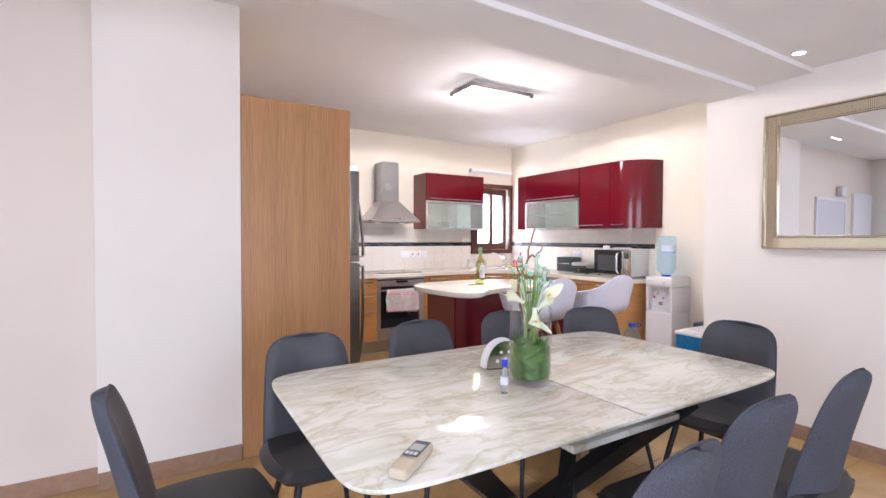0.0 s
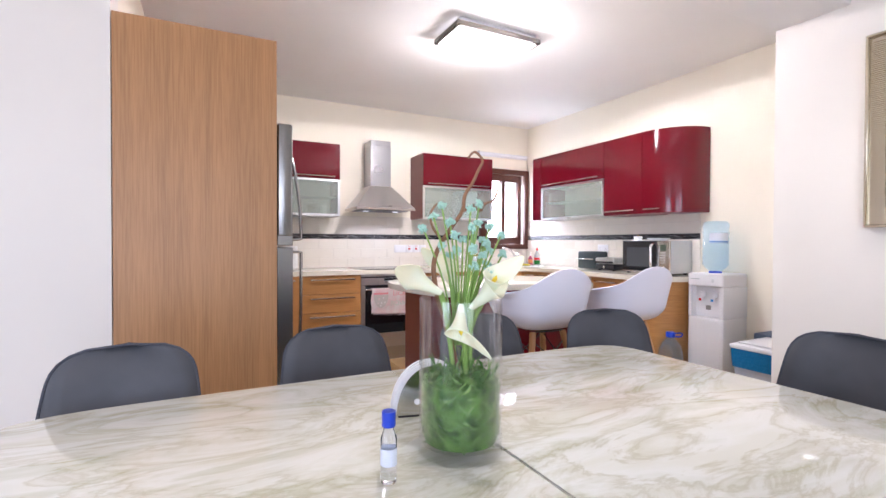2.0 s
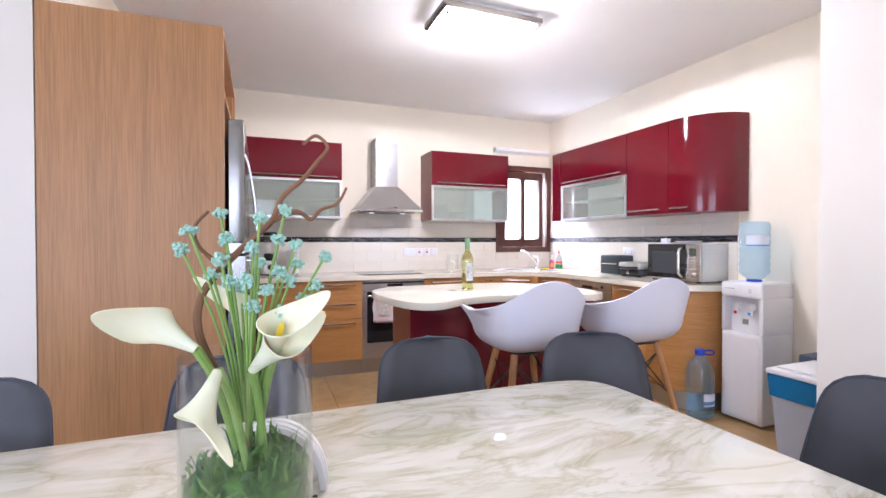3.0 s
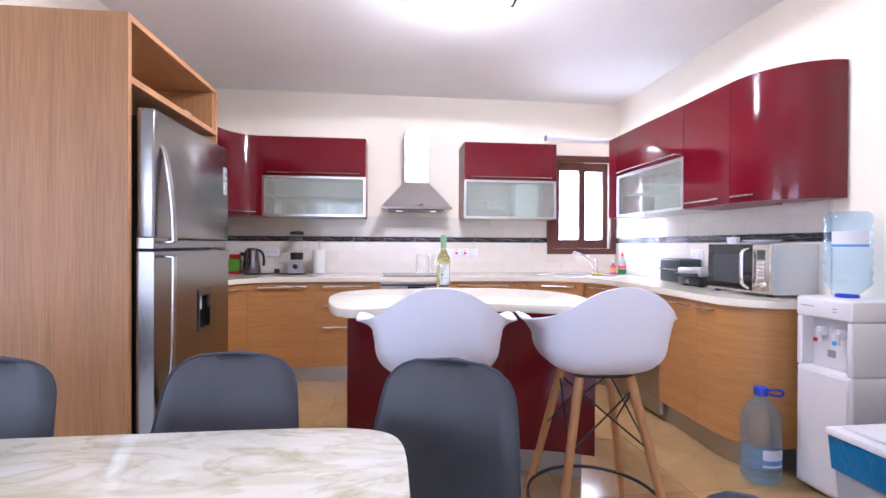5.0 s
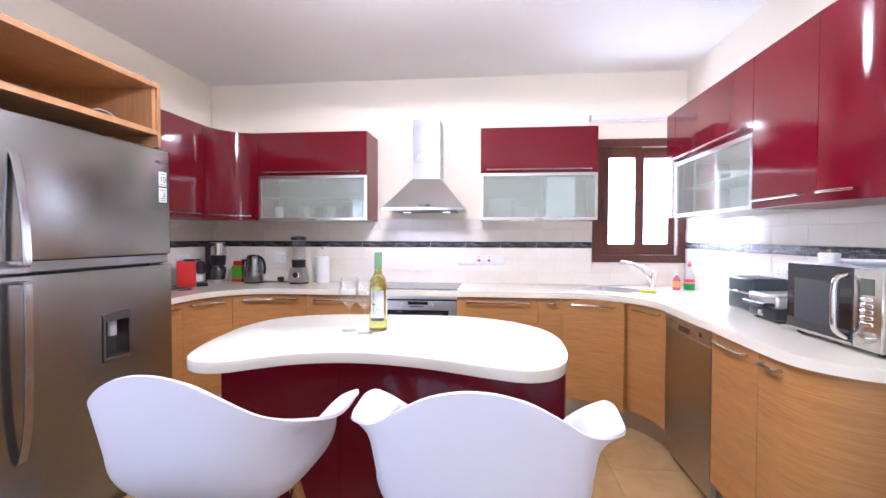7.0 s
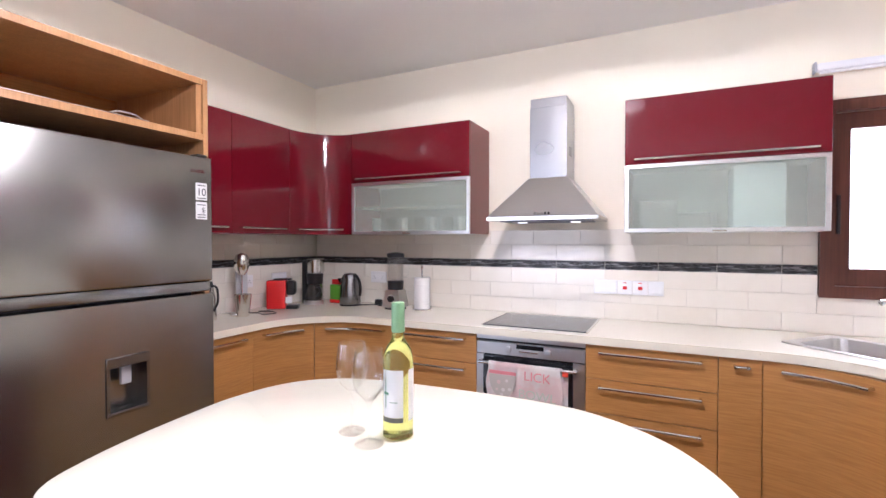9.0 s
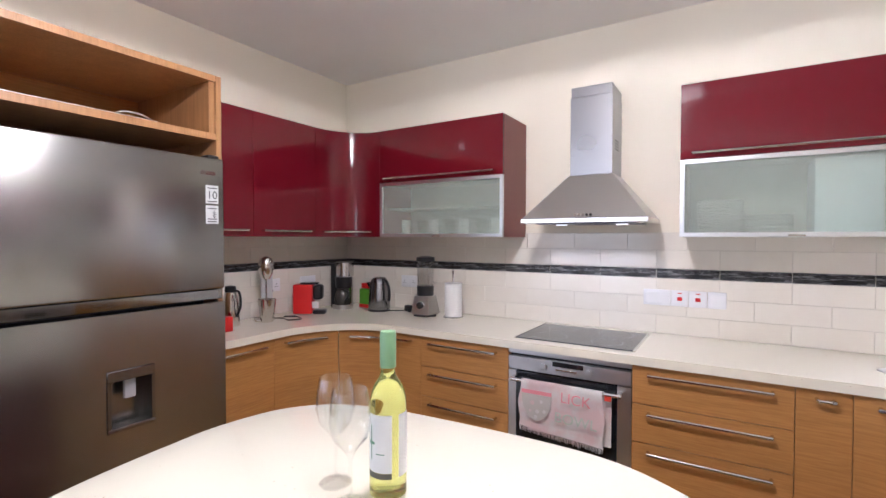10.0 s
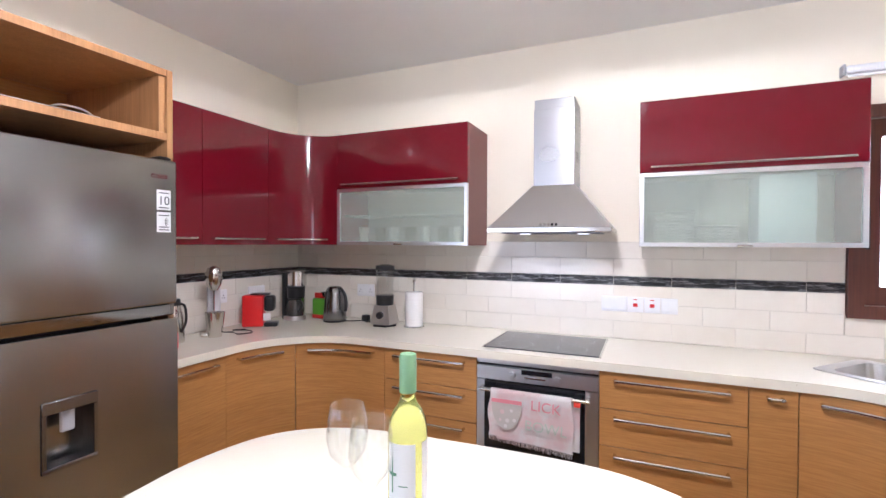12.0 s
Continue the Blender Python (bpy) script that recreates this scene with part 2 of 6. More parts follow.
def prism(poly, z0, z1, b=0.0, seg=2):
    bm = bmesh.new()
    lo = [bm.verts.new((x, y, z0)) for x, y in poly]
    hi = [bm.verts.new((x, y, z1)) for x, y in poly]
    bm.faces.new(lo[::-1])
    bm.faces.new(hi)
    for i in range(len(poly)):
        j = (i + 1) % len(poly)
        bm.faces.new((lo[i], lo[j], hi[j], hi[i]))
    bmesh.ops.recalc_face_normals(bm, faces=bm.faces)
    if b:
        caps = [e for e in bm.edges if abs(e.verts[0].co.z - e.verts[1].co.z) < 1e-6]
        bmesh.ops.bevel(bm, geom=caps, offset=b, segments=seg, affect="EDGES", profile=0.5)
    return bm


def lathe(profile, seg=28, at=(0, 0, 0)):
    """A turned shape from (radius, height) pairs."""
    bm = bmesh.new()
    rings = []
    for r, z in profile:
        if r < 1e-5:
            rings.append([bm.verts.new((at[0], at[1], at[2] + z))])
        else:
            rings.append([bm.verts.new((at[0] + r * math.cos(2 * math.pi * k / seg), at[1] + r * math.sin(2 * math.pi * k / seg), at[2] + z)) for k in range(seg)])
    for a, c in zip(rings, rings[1:]):
        for k in range(seg):
            j = (k + 1) % seg
            f = [a[k % len(a)], a[j % len(a)], c[j % len(c)], c[k % len(c)]]
            u = []
            for v in f:
                if v not in u:
                    u.append(v)
            if len(u) > 2:
                bm.faces.new(u)
    if len(rings[0]) > 2 and len(rings[-1]) > 2:
        for k in range(seg):
            j = (k + 1) % seg
            bm.faces.new((rings[-1][k], rings[-1][j], rings[0][j], rings[0][k]))
    for ring, flip in ((rings[0], True), (rings[-1], False)):
        if len(ring) > 2 and len(rings[0]) + len(rings[-1]) < 2 * seg:
            bm.faces.new(ring[::-1] if flip else ring)
    bmesh.ops.recalc_face_normals(bm, faces=bm.faces)
    return bm


def tube(points, r, seg=8, r_end=None):
    """A round bar along points; r may run out to r_end."""
    bm = bmesh.new()
    pts = [Vector(p) for p in points]
    n = len(pts)
    up = None
    rings = []
    for i, p in enumerate(pts):
        d = (pts[min(i + 1, n - 1)] - pts[max(i - 1, 0)]).normalized()
        if up is None:
            up = d.orthogonal().normalized()
        up = (up - d * up.dot(d)).normalized()
        side = d.cross(up)
        rr = r if r_end is None else r + (r_end - r) * i / (n - 1)
        rings.append([bm.verts.new(p + (up * math.cos(2 * math.pi * k / seg) + side * math.sin(2 * math.pi * k / seg)) * rr) for k in range(seg)])
    for a, c in zip(rings, rings[1:]):
        for k in range(seg):
            bm.faces.new((a[k], a[(k + 1) % seg], c[(k + 1) % seg], c[k]))
    bm.faces.new(rings[0][::-1])
    bm.faces.new(rings[-1])
    bmesh.ops.recalc_face_normals(bm, faces=bm.faces)
    return bm


def join(*bms):
    out = bms[0]
    for other in bms[1:]:
        me = bpy.data.meshes.new("tmp")
        other.to_mesh(me)
        other.free()
        out.from_mesh(me)
        bpy.data.meshes.remove(me)
    return out


def moved(bm, m):
    bmesh.ops.transform(bm, matrix=m, verts=bm.verts)
    return bm


def smooth_line(points, steps=6, closed=False):
    """A soft curve through points."""
    P = [Vector((*p, 0)[:3]) if len(p) == 2 else Vector(p) for p in points]
    n = len(P)
    out = []
    for i in range(n if closed else n - 1):
        a, b = P[i], P[(i + 1) % n]
        p0 = P[(i - 1) % n] if closed or i else a
        p3 = P[(i + 2) % n] if closed or i + 2 < n else b
        for k in range(steps):
            t = k / steps
            out.append(0.5 * ((2 * a) + (b - p0) * t + (2 * p0 - 5 * a + 4 * b - p3) * t * t + (3 * a - p0 - 3 * b + p3) * t ** 3))
    if not closed:
        out.append(P[-1])
    return out


def sheet(fn, nu, nv, thick=0.0):
    """A surface fn(u, v) over the unit square, given a thickness."""
    bm = bmesh.new()
    g = [[bm.verts.new(fn(i / nu, j / nv)) for j in range(nv + 1)] for i in range(nu + 1)]
    for i in range(nu):
        for j in range(nv):
            bm.faces.new((g[i][j], g[i + 1][j], g[i + 1][j + 1], g[i][j + 1]))
    bmesh.ops.recalc_face_normals(bm, faces=bm.faces)
    if thick:
        bmesh.ops.solidify(bm, geom=bm.faces[:], thickness=thick)
    return bm


def to_mesh(name, bm, mat, smooth):
    if smooth:
        for f in bm.faces:
            f.smooth = True
        for e in bm.edges:
            if len(e.link_faces) == 2 and e.calc_face_angle(0) > radians(38):
                e.smooth = False
    me = bpy.data.meshes.new(name)
    bm.to_mesh(me)
    bm.free()
    me.materials.append(mat)
    return me


def origin(ob):
    v = Vector((0, 0, 0))
    while ob:
        v += ob.location
        ob = ob.parent
    return v


def part(name, bm, mat, parent=None, label="", world=True, smooth=True):
    """One mesh object; world: its points are given in world places, not from its thing's base."""
    if parent and world:
        bmesh.ops.translate(bm, vec=-origin(parent), verts=bm.verts)
    ob = new(name, to_mesh(name, bm, mat, smooth))
    ob.parent = parent
    return tagged(ob, label) if label else ob


def thing(name, label, category, at=(0, 0, 0), group=""):
    ob = new(name)
    ob.empty_display_size = 0.05
    ob.location = at
    return tagged(ob, label, category, group)


def setting(name, bm, mat, parent=None, smooth=False):
    ob = new(name, to_mesh(name, bm, mat, smooth))
    ob.parent = parent
    return tagged(ob, kind="structure") if parent is None else ob


# plan
XL, XR, XP = -2.0, 2.09, 1.20
YC, YP, YB = -2.525, -3.43, -3.77
ZK, ZB, ZD = 2.65, 2.355, 2.385
WX0, WX1, WZ0, WZ1 = 1.355, 2.085, 1.092, 2.10
SX, SY = -5.5, -8.0


def arc(cx, cy, rx, ry, a0, a1, n=14):
    return [(cx + rx * math.cos(radians(a0 + (a1 - a0) * k / n)), cy + ry * math.sin(radians(a0 + (a1 - a0) * k / n))) for k in range(n + 1)]


class Line:
    """A plan line with places by length, and its copies to one side."""

    def __init__(self, pts):
        self.p = [Vector(q) for q in pts]
        self.s = [0]
        for a, b in zip(self.p, self.p[1:]):
            self.s.append(self.s[-1] + (b - a).length)

    def at(self, s):
        for i in range(len(self.s) - 1):
            if s <= self.s[i + 1] or i == len(self.s) - 2:
                t = (s - self.s[i]) / (self.s[i + 1] - self.s[i])
                return self.p[i].lerp(self.p[i + 1], t)

    def near(self, x, y):
        q = Vector((x, y))
        best = min((self.at(self.s[-1] * k / 2000) - q).length * 10000 + k / 2000 for k in range(2001))
        return min(range(2001), key=lambda k: (self.at(self.s[-1] * k / 2000) - q).length) / 2000 * self.s[-1] if best else 0

    def normal(self, s):
        d = (self.at(min(s + 0.01, self.s[-1])) - self.at(max(s - 0.01, 0))).normalized()
        return Vector((-d.y, d.x))

    def run(self, s0, s1, off=0.0):
        ss = [s0] + [s for s in self.s if s0 + 1e-4 < s < s1 - 1e-4] + [s1]
        return [tuple(self.at(s) + self.normal(s) * off) for s in ss]


def strip(line, s0, s1, near, far, z0, z1, b=0.0):
    """An upright slab that follows a plan line, between two distances behind it."""
    return prism(line.run(s0, s1, near) + line.run(s0, s1, far)[::-1], z0, z1, b, 1)


# large structure
def wall(name, bm, mat=WALL):
    return setting(name, bm, mat)


def holed(axis, at, thick, a0, a1, z0, z1, holes):
    """A wall across one axis with openings (a0, a1, z0, z1) through it."""
    cuts_a = sorted({a0, a1, *[h[0] for h in holes], *[h[1] for h in holes]})
    cuts_z = sorted({z0, z1, *[h[2] for h in holes], *[h[3] for h in holes]})
    bm = bmesh.new()

    def vert(a, z, d):
        return bm.verts.new((at + d, a, z) if axis == "x" else (a, at + d, z))

    solid = {}
    for i in range(len(cuts_a) - 1):
        for j in range(len(cuts_z) - 1):
            ca, cz = (cuts_a[i] + cuts_a[i + 1]) / 2, (cuts_z[j] + cuts_z[j + 1]) / 2
            solid[i, j] = not any(h[0] < ca < h[1] and h[2] < cz < h[3] for h in holes)
    for (i, j), s in solid.items():
        if not s:
            continue
        p, q, r, t = cuts_a[i], cuts_a[i + 1], cuts_z[j], cuts_z[j + 1]
        for d in (0, thick):
            bm.faces.new([vert(p, r, d), vert(q, r, d), vert(q, t, d), vert(p, t, d)])
        for (di, dj), (u, v) in {(-1, 0): ((p, r), (p, t)), (1, 0): ((q, r), (q, t)), (0, -1): ((p, r), (q, r)), (0, 1): ((p, t), (q, t))}.items():
            if not solid.get((i + di, j + dj), False):
                bm.faces.new([vert(*u, 0), vert(*v, 0), vert(*v, thick), vert(*u, thick)])
    bmesh.ops.remove_doubles(bm, verts=bm.verts, dist=1e-5)
    bmesh.ops.recalc_face_normals(bm, faces=bm.faces)
    return bm


wall_north = wall("wall_north", holed("y", 0, 0.25, XL - 0.2, XR + 0.25, 0, ZK, [(WX0 + 0.03, WX1 - 0.03, WZ0 + 0.03, WZ1 - 0.03)]), WALL_K)
wall_west = wall("wall_kitchen_west", box(XL - 0.2, XL, YC + 0.2, 0, 0, ZK), WALL_K)
wall_east = wall("wall_kitchen_east", box(XR, XR + 0.25, YP, 0, 0, ZK), WALL_K)
wall_mid = wall("wall_dining_north", box(-2.69, XL, YC, YC + 0.2, 0, ZK), WALL)
wall("wall_hall_north", box(SX, -2.69, YC + 0.09, YC + 0.3, 0, ZK), FAR)
wall_pier = wall("wall_dining_east", box(XP, XR + 0.25, SY, YP, 0, ZK), WALL)
wall("wall_dining_south", holed("y", SY, -0.25, SX - 0.25, XP + 0.3, 0, ZK, [(-4.3, -0.9, 0.02, 2.25)]), WALL)
wall("wall_dining_west", holed("x", SX, -0.25, SY, YC + 0.2, 0, ZK, [(-6.7, -4.1, 0.02, 2.25)]), WALL)
setting("ceiling", box(SX - 0.25, XR + 0.25, YP, 0.25, ZK, ZK + 0.2), CEIL)
setting("ceiling_dining", join(box(SX - 0.25, XP, SY - 0.25, YB - 0.34, ZD + 0.03, ZD + 0.3), box(SX - 0.25, XP, YB - 0.34, YB, ZD, ZD + 0.3)), CEIL)
setting("ceiling_beam", box(SX, XP, YB, YP, ZB, ZK + 0.2, 0.004, 1), CEIL)
setting("ground", box(-60, 60, -60, 60, -0.5, -0.12), material("terrace", (0.45, 0.42, 0.37), 0.9))
floor = setting("floor", box(SX - 0.25, XR + 0.25, SY - 0.25, 0.25, -0.12, -0.006), FGROUT)

# kitchen window
win = setting("window_1", holed("y", 0.0, -0.035, WX0, WX1, WZ0, WZ1, [(WX0 + 0.06, WX1 - 0.06, WZ0 + 0.06, WZ1 - 0.06)]), BROWN)
_mid = (WX0 + WX1) / 2 + 0.005
for a, b, y in ((WX0 + 0.065, _mid + 0.02, 0.005), (_mid - 0.012, WX1 - 0.062, 0.05)):
    fr = setting("window_frame", holed("y", y, 0.04, a, b, WZ0 + 0.061, WZ1 - 0.061, [(a + 0.065, b - 0.05, WZ0 + 0.15, WZ1 - 0.145)]), BROWN, win)
    setting("pane", box(a + 0.06, b - 0.045, y + 0.018, y + 0.024, WZ0 + 0.145, WZ1 - 0.14), THIN, fr).visible_shadow = False
setting("window_jamb", holed("y", 0.001, 0.24, WX0 + 0.031, WX1 - 0.031, WZ0 + 0.031, WZ1 - 0.031, [(WX0 + 0.06, WX1 - 0.06, WZ0 + 0.06, WZ1 - 0.06)]), WALL, win)
setting("window_handle", box(_mid - 0.012, _mid + 0.012, -0.012, 0.004, 1.55, 1.60, 0.003), BLACK, win)
setting("window_handle", box(WX0 + 0.075, WX0 + 0.09, -0.006, 0.004, 1.42, 1.62, 0.003), BLACK, win)
setting("backdrop", box(-6, 9, 4.0, 4.05, -0.1, 6), material("bright_outside", (0.8, 0.8, 0.8), 0.9, emit=(0.93, 0.96, 1.0), strength=3.0))
# glazed openings of the dining room
for n, (hx0, hx1) in enumerate(((-4.3, -2.6), (-2.6, -0.9))):
    g = setting("window_%d" % (n + 2), holed("y", SY - 0.08, -0.05, hx0, hx1, 0.02, 2.25, [(hx0 + 0.06, hx1 - 0.06, 0.10, 2.18)]), BROWN)
for n, (hy0, hy1) in enumerate(((-6.7, -5.4), (-5.4, -4.1))):
    g = setting("window_%d" % (n + 4), holed("x", SX - 0.08, -0.05, hy0, hy1, 0.02, 2.25, [(hy0 + 0.06, hy1 - 0.06, 0.10, 2.18)]), BROWN)

# white roller blind over the kitchen window
blind = thing("roller_blind", "white rolled-up blind above the kitchen window", "blind", (1.67, -0.03, 2.27))
part("cassette", box(1.33, 2.06, -0.055, -0.001, 2.252, 2.292, 0.012), WHITE, blind)
part("bottom_bar", box(1.34, 2.05, -0.05, -0.035, 2.236, 2.249, 0.004), WHITE, blind)
part("cap", box(1.318, 1.329, -0.058, -0.001, 2.245, 2.298, 0.005), material("grey_cap", (0.45, 0.46, 0.5), 0.4), blind)

# skirting
for x0, x1, dy in ((SX + 0.005, -4.0, 0.09), (-4.0, -2.69, 0.09), (-2.69, XL, 0.0)):
    setting("baseboard", box(x0 + 0.0015, x1 - 0.0015, YC + dy - 0.012, YC + dy - 0.001, 0.0, 0.095, 0.002, 1), SKIRT)
setting("baseboard", box(XP - 0.012, XP - 0.001, SY + 0.01, YP, 0, 0.095, 0.002, 1), SKIRT)

# fitted kitchen: plan line of the worktop's front edge
EDGE = Line([(-1.50, -1.515), (-1.50, -1.30)] + arc(-1.05, -1.06, 0.45, 0.45, 180, 90) + [(-0.6, -0.61), (0.3, -0.61)] + arc(1.04, -1.11, 0.5, 0.5, 90, 0) + [(1.54, -1.6)] + arc(1.82, -2.2, 0.28, 0.28, 180, 270) + [(2.085, -2.48)])
DOOR = 0.022
S = EDGE.near
cut = {"a": 0.002, "b": S(-1.50, -1.09), "c": S(-1.37, -0.74), "d": S(-0.87, -0.61), "e": S(-0.323, -0.61), "f": S(0.276, -0.61), "g": S(0.862, -0.61), "h": S(1.03, -0.61),
       "i": S(1.41, -0.77), "j": S(1.54, -1.10), "k": S(1.54, -1.68), "l": S(1.54, -2.06), "m": EDGE.s[-1] - 0.004}

top_poly = EDGE.run(0, EDGE.s[-1]) + [(XR - 0.003, -0.003), (XL + 0.003, -0.003), (XL + 0.003, -1.515)]
worktop_ob = thing("worktop", "cream speckled stone worktop with curved inner corners", "worktop", (0, -0.3, 0.86))
SINK = pose(1.53, -0.44, 0.0, 0, 0, -42)


def rounded(cx, cy, hx, hy, r, n=5):
    return arc(cx + hx - r, cy + hy - r, r, r, 0, 90, n) + arc(cx - hx + r, cy + hy - r, r, r, 90, 180, n) + arc(cx - hx + r, cy - hy + r, r, r, 180, 270, n) + arc(cx + hx - r, cy - hy + r, r, r, 270, 360, n)


def at_sink(pts):
    return [tuple((SINK @ Vector((x, y, 0))).xy) for x, y in pts]


hole = at_sink(rounded(-0.11, 0, 0.21, 0.17, 0.05))
_k = min(range(len(top_poly)), key=lambda i: (Vector(top_poly[i]) - Vector((XR, 0))).length)
_h = min(range(len(hole)), key=lambda i: (Vector(hole[i]) - Vector((XR, 0))).length)
_ring = hole[_h:] + hole[:_h] + [hole[_h]]
_area = sum(a[0] * b[1] - b[0] * a[1] for a, b in zip(top_poly, top_poly[1:] + top_poly[:1]))
if _area > 0:
    _ring = _ring[::-1]
part("slab", prism(top_poly[:_k + 1] + _ring + [top_poly[_k]] + top_poly[_k + 1:], 0.862, 0.902), TOP, worktop_ob)

kick = thing("plinth", "brushed metal plinth under the curved base units", "plinth", (0, -0.3, 0))
for s0, s1 in (("a", "c"), ("c", "e"), ("e", "g"), ("g", "i"), ("i", "k"), ("k", "m")):
    part("plinth_panel", strip(EDGE, cut[s0] + 0.001, cut[s1] - 0.001, 0.075, 0.09, 0.001, 0.136), KICK, kick)


def bar_handle(line, s0, s1, z, parent, out=0.030, r=0.0075):
    """A bent bar in front of a door that follows the door's line."""
    face = DOOR - 0.001
    n = 8
    pts = [tuple(line.at(s0) + line.normal(s0) * face)]
    pts += [tuple(line.at(s0 + (s1 - s0) * k / n) + line.normal(s0 + (s1 - s0) * k / n) * (face - out)) for k in range(n + 1)]
    pts += [tuple(line.at(s1) + line.normal(s1) * face)]
    bm = tube([(x, y, z) for x, y in pts], r, 8)
    return part("handle", bm, CHROME_SOFT, parent, "brushed metal bar handle")


CHROME_SOFT = material("satin_metal", (0.62, 0.60, 0.57), 0.16, 1.0)


def base_unit(s0, s1, label, fronts, wood_mat=OAK, handle=None, swing=0.0):
    a, b = cut[s0], cut[s1]
    mid = EDGE.at((a + b) / 2) + EDGE.normal((a + b) / 2) * 0.3
    u = thing("base_cabinet", label, "kitchen cabinet", (mid.x, mid.y, 0.0), "base cabinets")
    g = 0.0015
    part("body", strip(EDGE, a + g, b - g, DOOR + 0.022, 0.40, 0.137, 0.86), OAK_V, u)
    for z0, z1 in fronts:
        if swing:
            bm = strip(EDGE, a + g, b - g, DOOR, DOOR + 0.02, z0, z1, 0.0015)
            h = EDGE.at(a) + EDGE.normal(a) * DOOR
            moved(bm, Matrix.Translation((h.x, h.y, 0)) @ Matrix.Rotation(radians(swing), 4, "Z") @ Matrix.Translation((-h.x, -h.y, 0)))
            d = part("door", bm, wood_mat, u, "door standing slightly open")
        else:
            d = part("door" if len(fronts) == 1 else "drawer", strip(EDGE, a + g, b - g, DOOR, DOOR + 0.02, z0, z1, 0.0015), wood_mat, u)
        h0, h1 = handle or (a + 0.07, b - 0.07)
        hb = bar_handle(EDGE, h0, h1, z1 - 0.035, d)
        if swing:
            h = EDGE.at(a) + EDGE.normal(a) * DOOR - origin(u).xy
            hb.data.transform(Matrix.Translation((h.x, h.y, 0)) @ Matrix.Rotation(radians(swing), 4, "Z") @ Matrix.Translation((-h.x, -h.y, 0)))
    return u


FULL = [(0.14, 0.857)]
DRAW = [(0.14, 0.512), (0.515, 0.684), (0.687, 0.857)]
base_unit("a", "b", "oak base cabinet with one door beside the fridge housing", FULL)
base_unit("b", "c", "oak base cabinet with a curved door in the inner corner", FULL)
base_unit("c", "d", "oak base cabinet with a curved door in the inner corner", FULL)
base_unit("d", "e", "oak base cabinet with three drawers beside the oven", DRAW)
base_unit("f", "g", "oak base cabinet with three wide drawers beside the oven", DRAW)
base_unit("g", "h", "narrow oak base cabinet with a short handle", FULL, handle=(cut["g"] + 0.065, cut["h"] - 0.055))
base_unit("h", "i", "curved oak sink cabinet with its door slightly ajar", FULL, swing=-6.5)
base_unit("i", "j", "curved oak sink cabinet with a closed door", FULL)
base_unit("k", "l", "oak base cabinet with one door beside the dishwasher", FULL)
base_unit("l", "m", "oak base cabinet with a bow-fronted rounded end door", FULL, handle=(cut["l"] + 0.04, cut["l"] + 0.15))

# wall units
ZU0, ZU1, ZUS = 1.43, 2.138, 1.79


def handle_bar(p, q, parent, out):
    p, q, o = Vector(p), Vector(q), Vector(out)
    part("handle", tube([p, p + o, q + o, q], 0.005, 8), CHROME_SOFT, parent, "satin metal bar handle")


def glass_unit(x0, x1, m, label, contents):
    """A wall unit with a lacquered flap over a framed glass flap; built to face -y, then set by m."""
    u = thing("wall_cabinet", label, "kitchen cabinet", m.translation, "wall cabinets")
    R = m.copy()

    def put(name, bm, mat, parent, lab="", smooth=True):
        return part(name, moved(bm, R), mat, parent, lab, True, smooth)

    w, d, h = x1 - x0, 0.353, ZU1 - ZU0
    t = 0.018
    for nm, bb in (("side_panel", box(0, t, -d + 0.02, -0.002, 0, h)), ("side_panel", box(w - t, w, -d + 0.02, -0.002, 0, h)), ("bottom_panel", box(t, w - t, -d + 0.02, -0.002, 0, t)),
                   ("top_panel", box(t, w - t, -d + 0.02, -0.002, h - t, h)), ("back_panel", box(t, w - t, -0.012, -0.002, t, h - t)), ("divider", box(t, w - t, -d + 0.03, -0.012, 0.352, 0.368))):
        put(nm, bb, MAROON if nm == "side_panel" else material_shelf, u, "", False)
    if contents != 1:
        put("shelf", box(t + 0.001, w - t - 0.001, -d + 0.06, -0.013, 0.185, 0.193), material_shelf, u)
    flap = put("flap", box(0.001, w - 0.001, -d, -d + 0.019, 0.362, h, 0.0015, 1), RED, u, "glossy dark red flap")
    hb = join(tube([(0.05, -d, 0.385), (0.05, -d - 0.026, 0.385), (w - 0.05, -d - 0.026, 0.385), (w - 0.05, -d, 0.385)], 0.005, 8))
    put("handle", hb, CHROME_SOFT, flap, "satin metal bar handle")
    z0, z1, f = 0.0, 0.359, 0.02
    fr = join(box(0.001, w - 0.001, -d, -d + 0.019, z0, z0 + f, 0.001, 1), box(0.001, w - 0.001, -d, -d + 0.019, z1 - f, z1, 0.001, 1),
              box(0.001, 0.001 + f, -d, -d + 0.019, z0 + f, z1 - f, 0.001, 1), box(w - 0.001 - f, w - 0.001, -d, -d + 0.019, z0 + f, z1 - f, 0.001, 1))
    g = put("glass_flap", fr, ALU, u, "aluminium-framed frosted glass flap")
    put("pane", box(f + 0.001, w - f - 0.001, -d + 0.008, -d + 0.013, z0 + f, z1 - f), FROST, g)
    put("handle", box(w / 2 - 0.03, w / 2 + 0.03, -d - 0.012, -d, 0.002, 0.010, 0.002, 1), CHROME_SOFT, g)
    return u


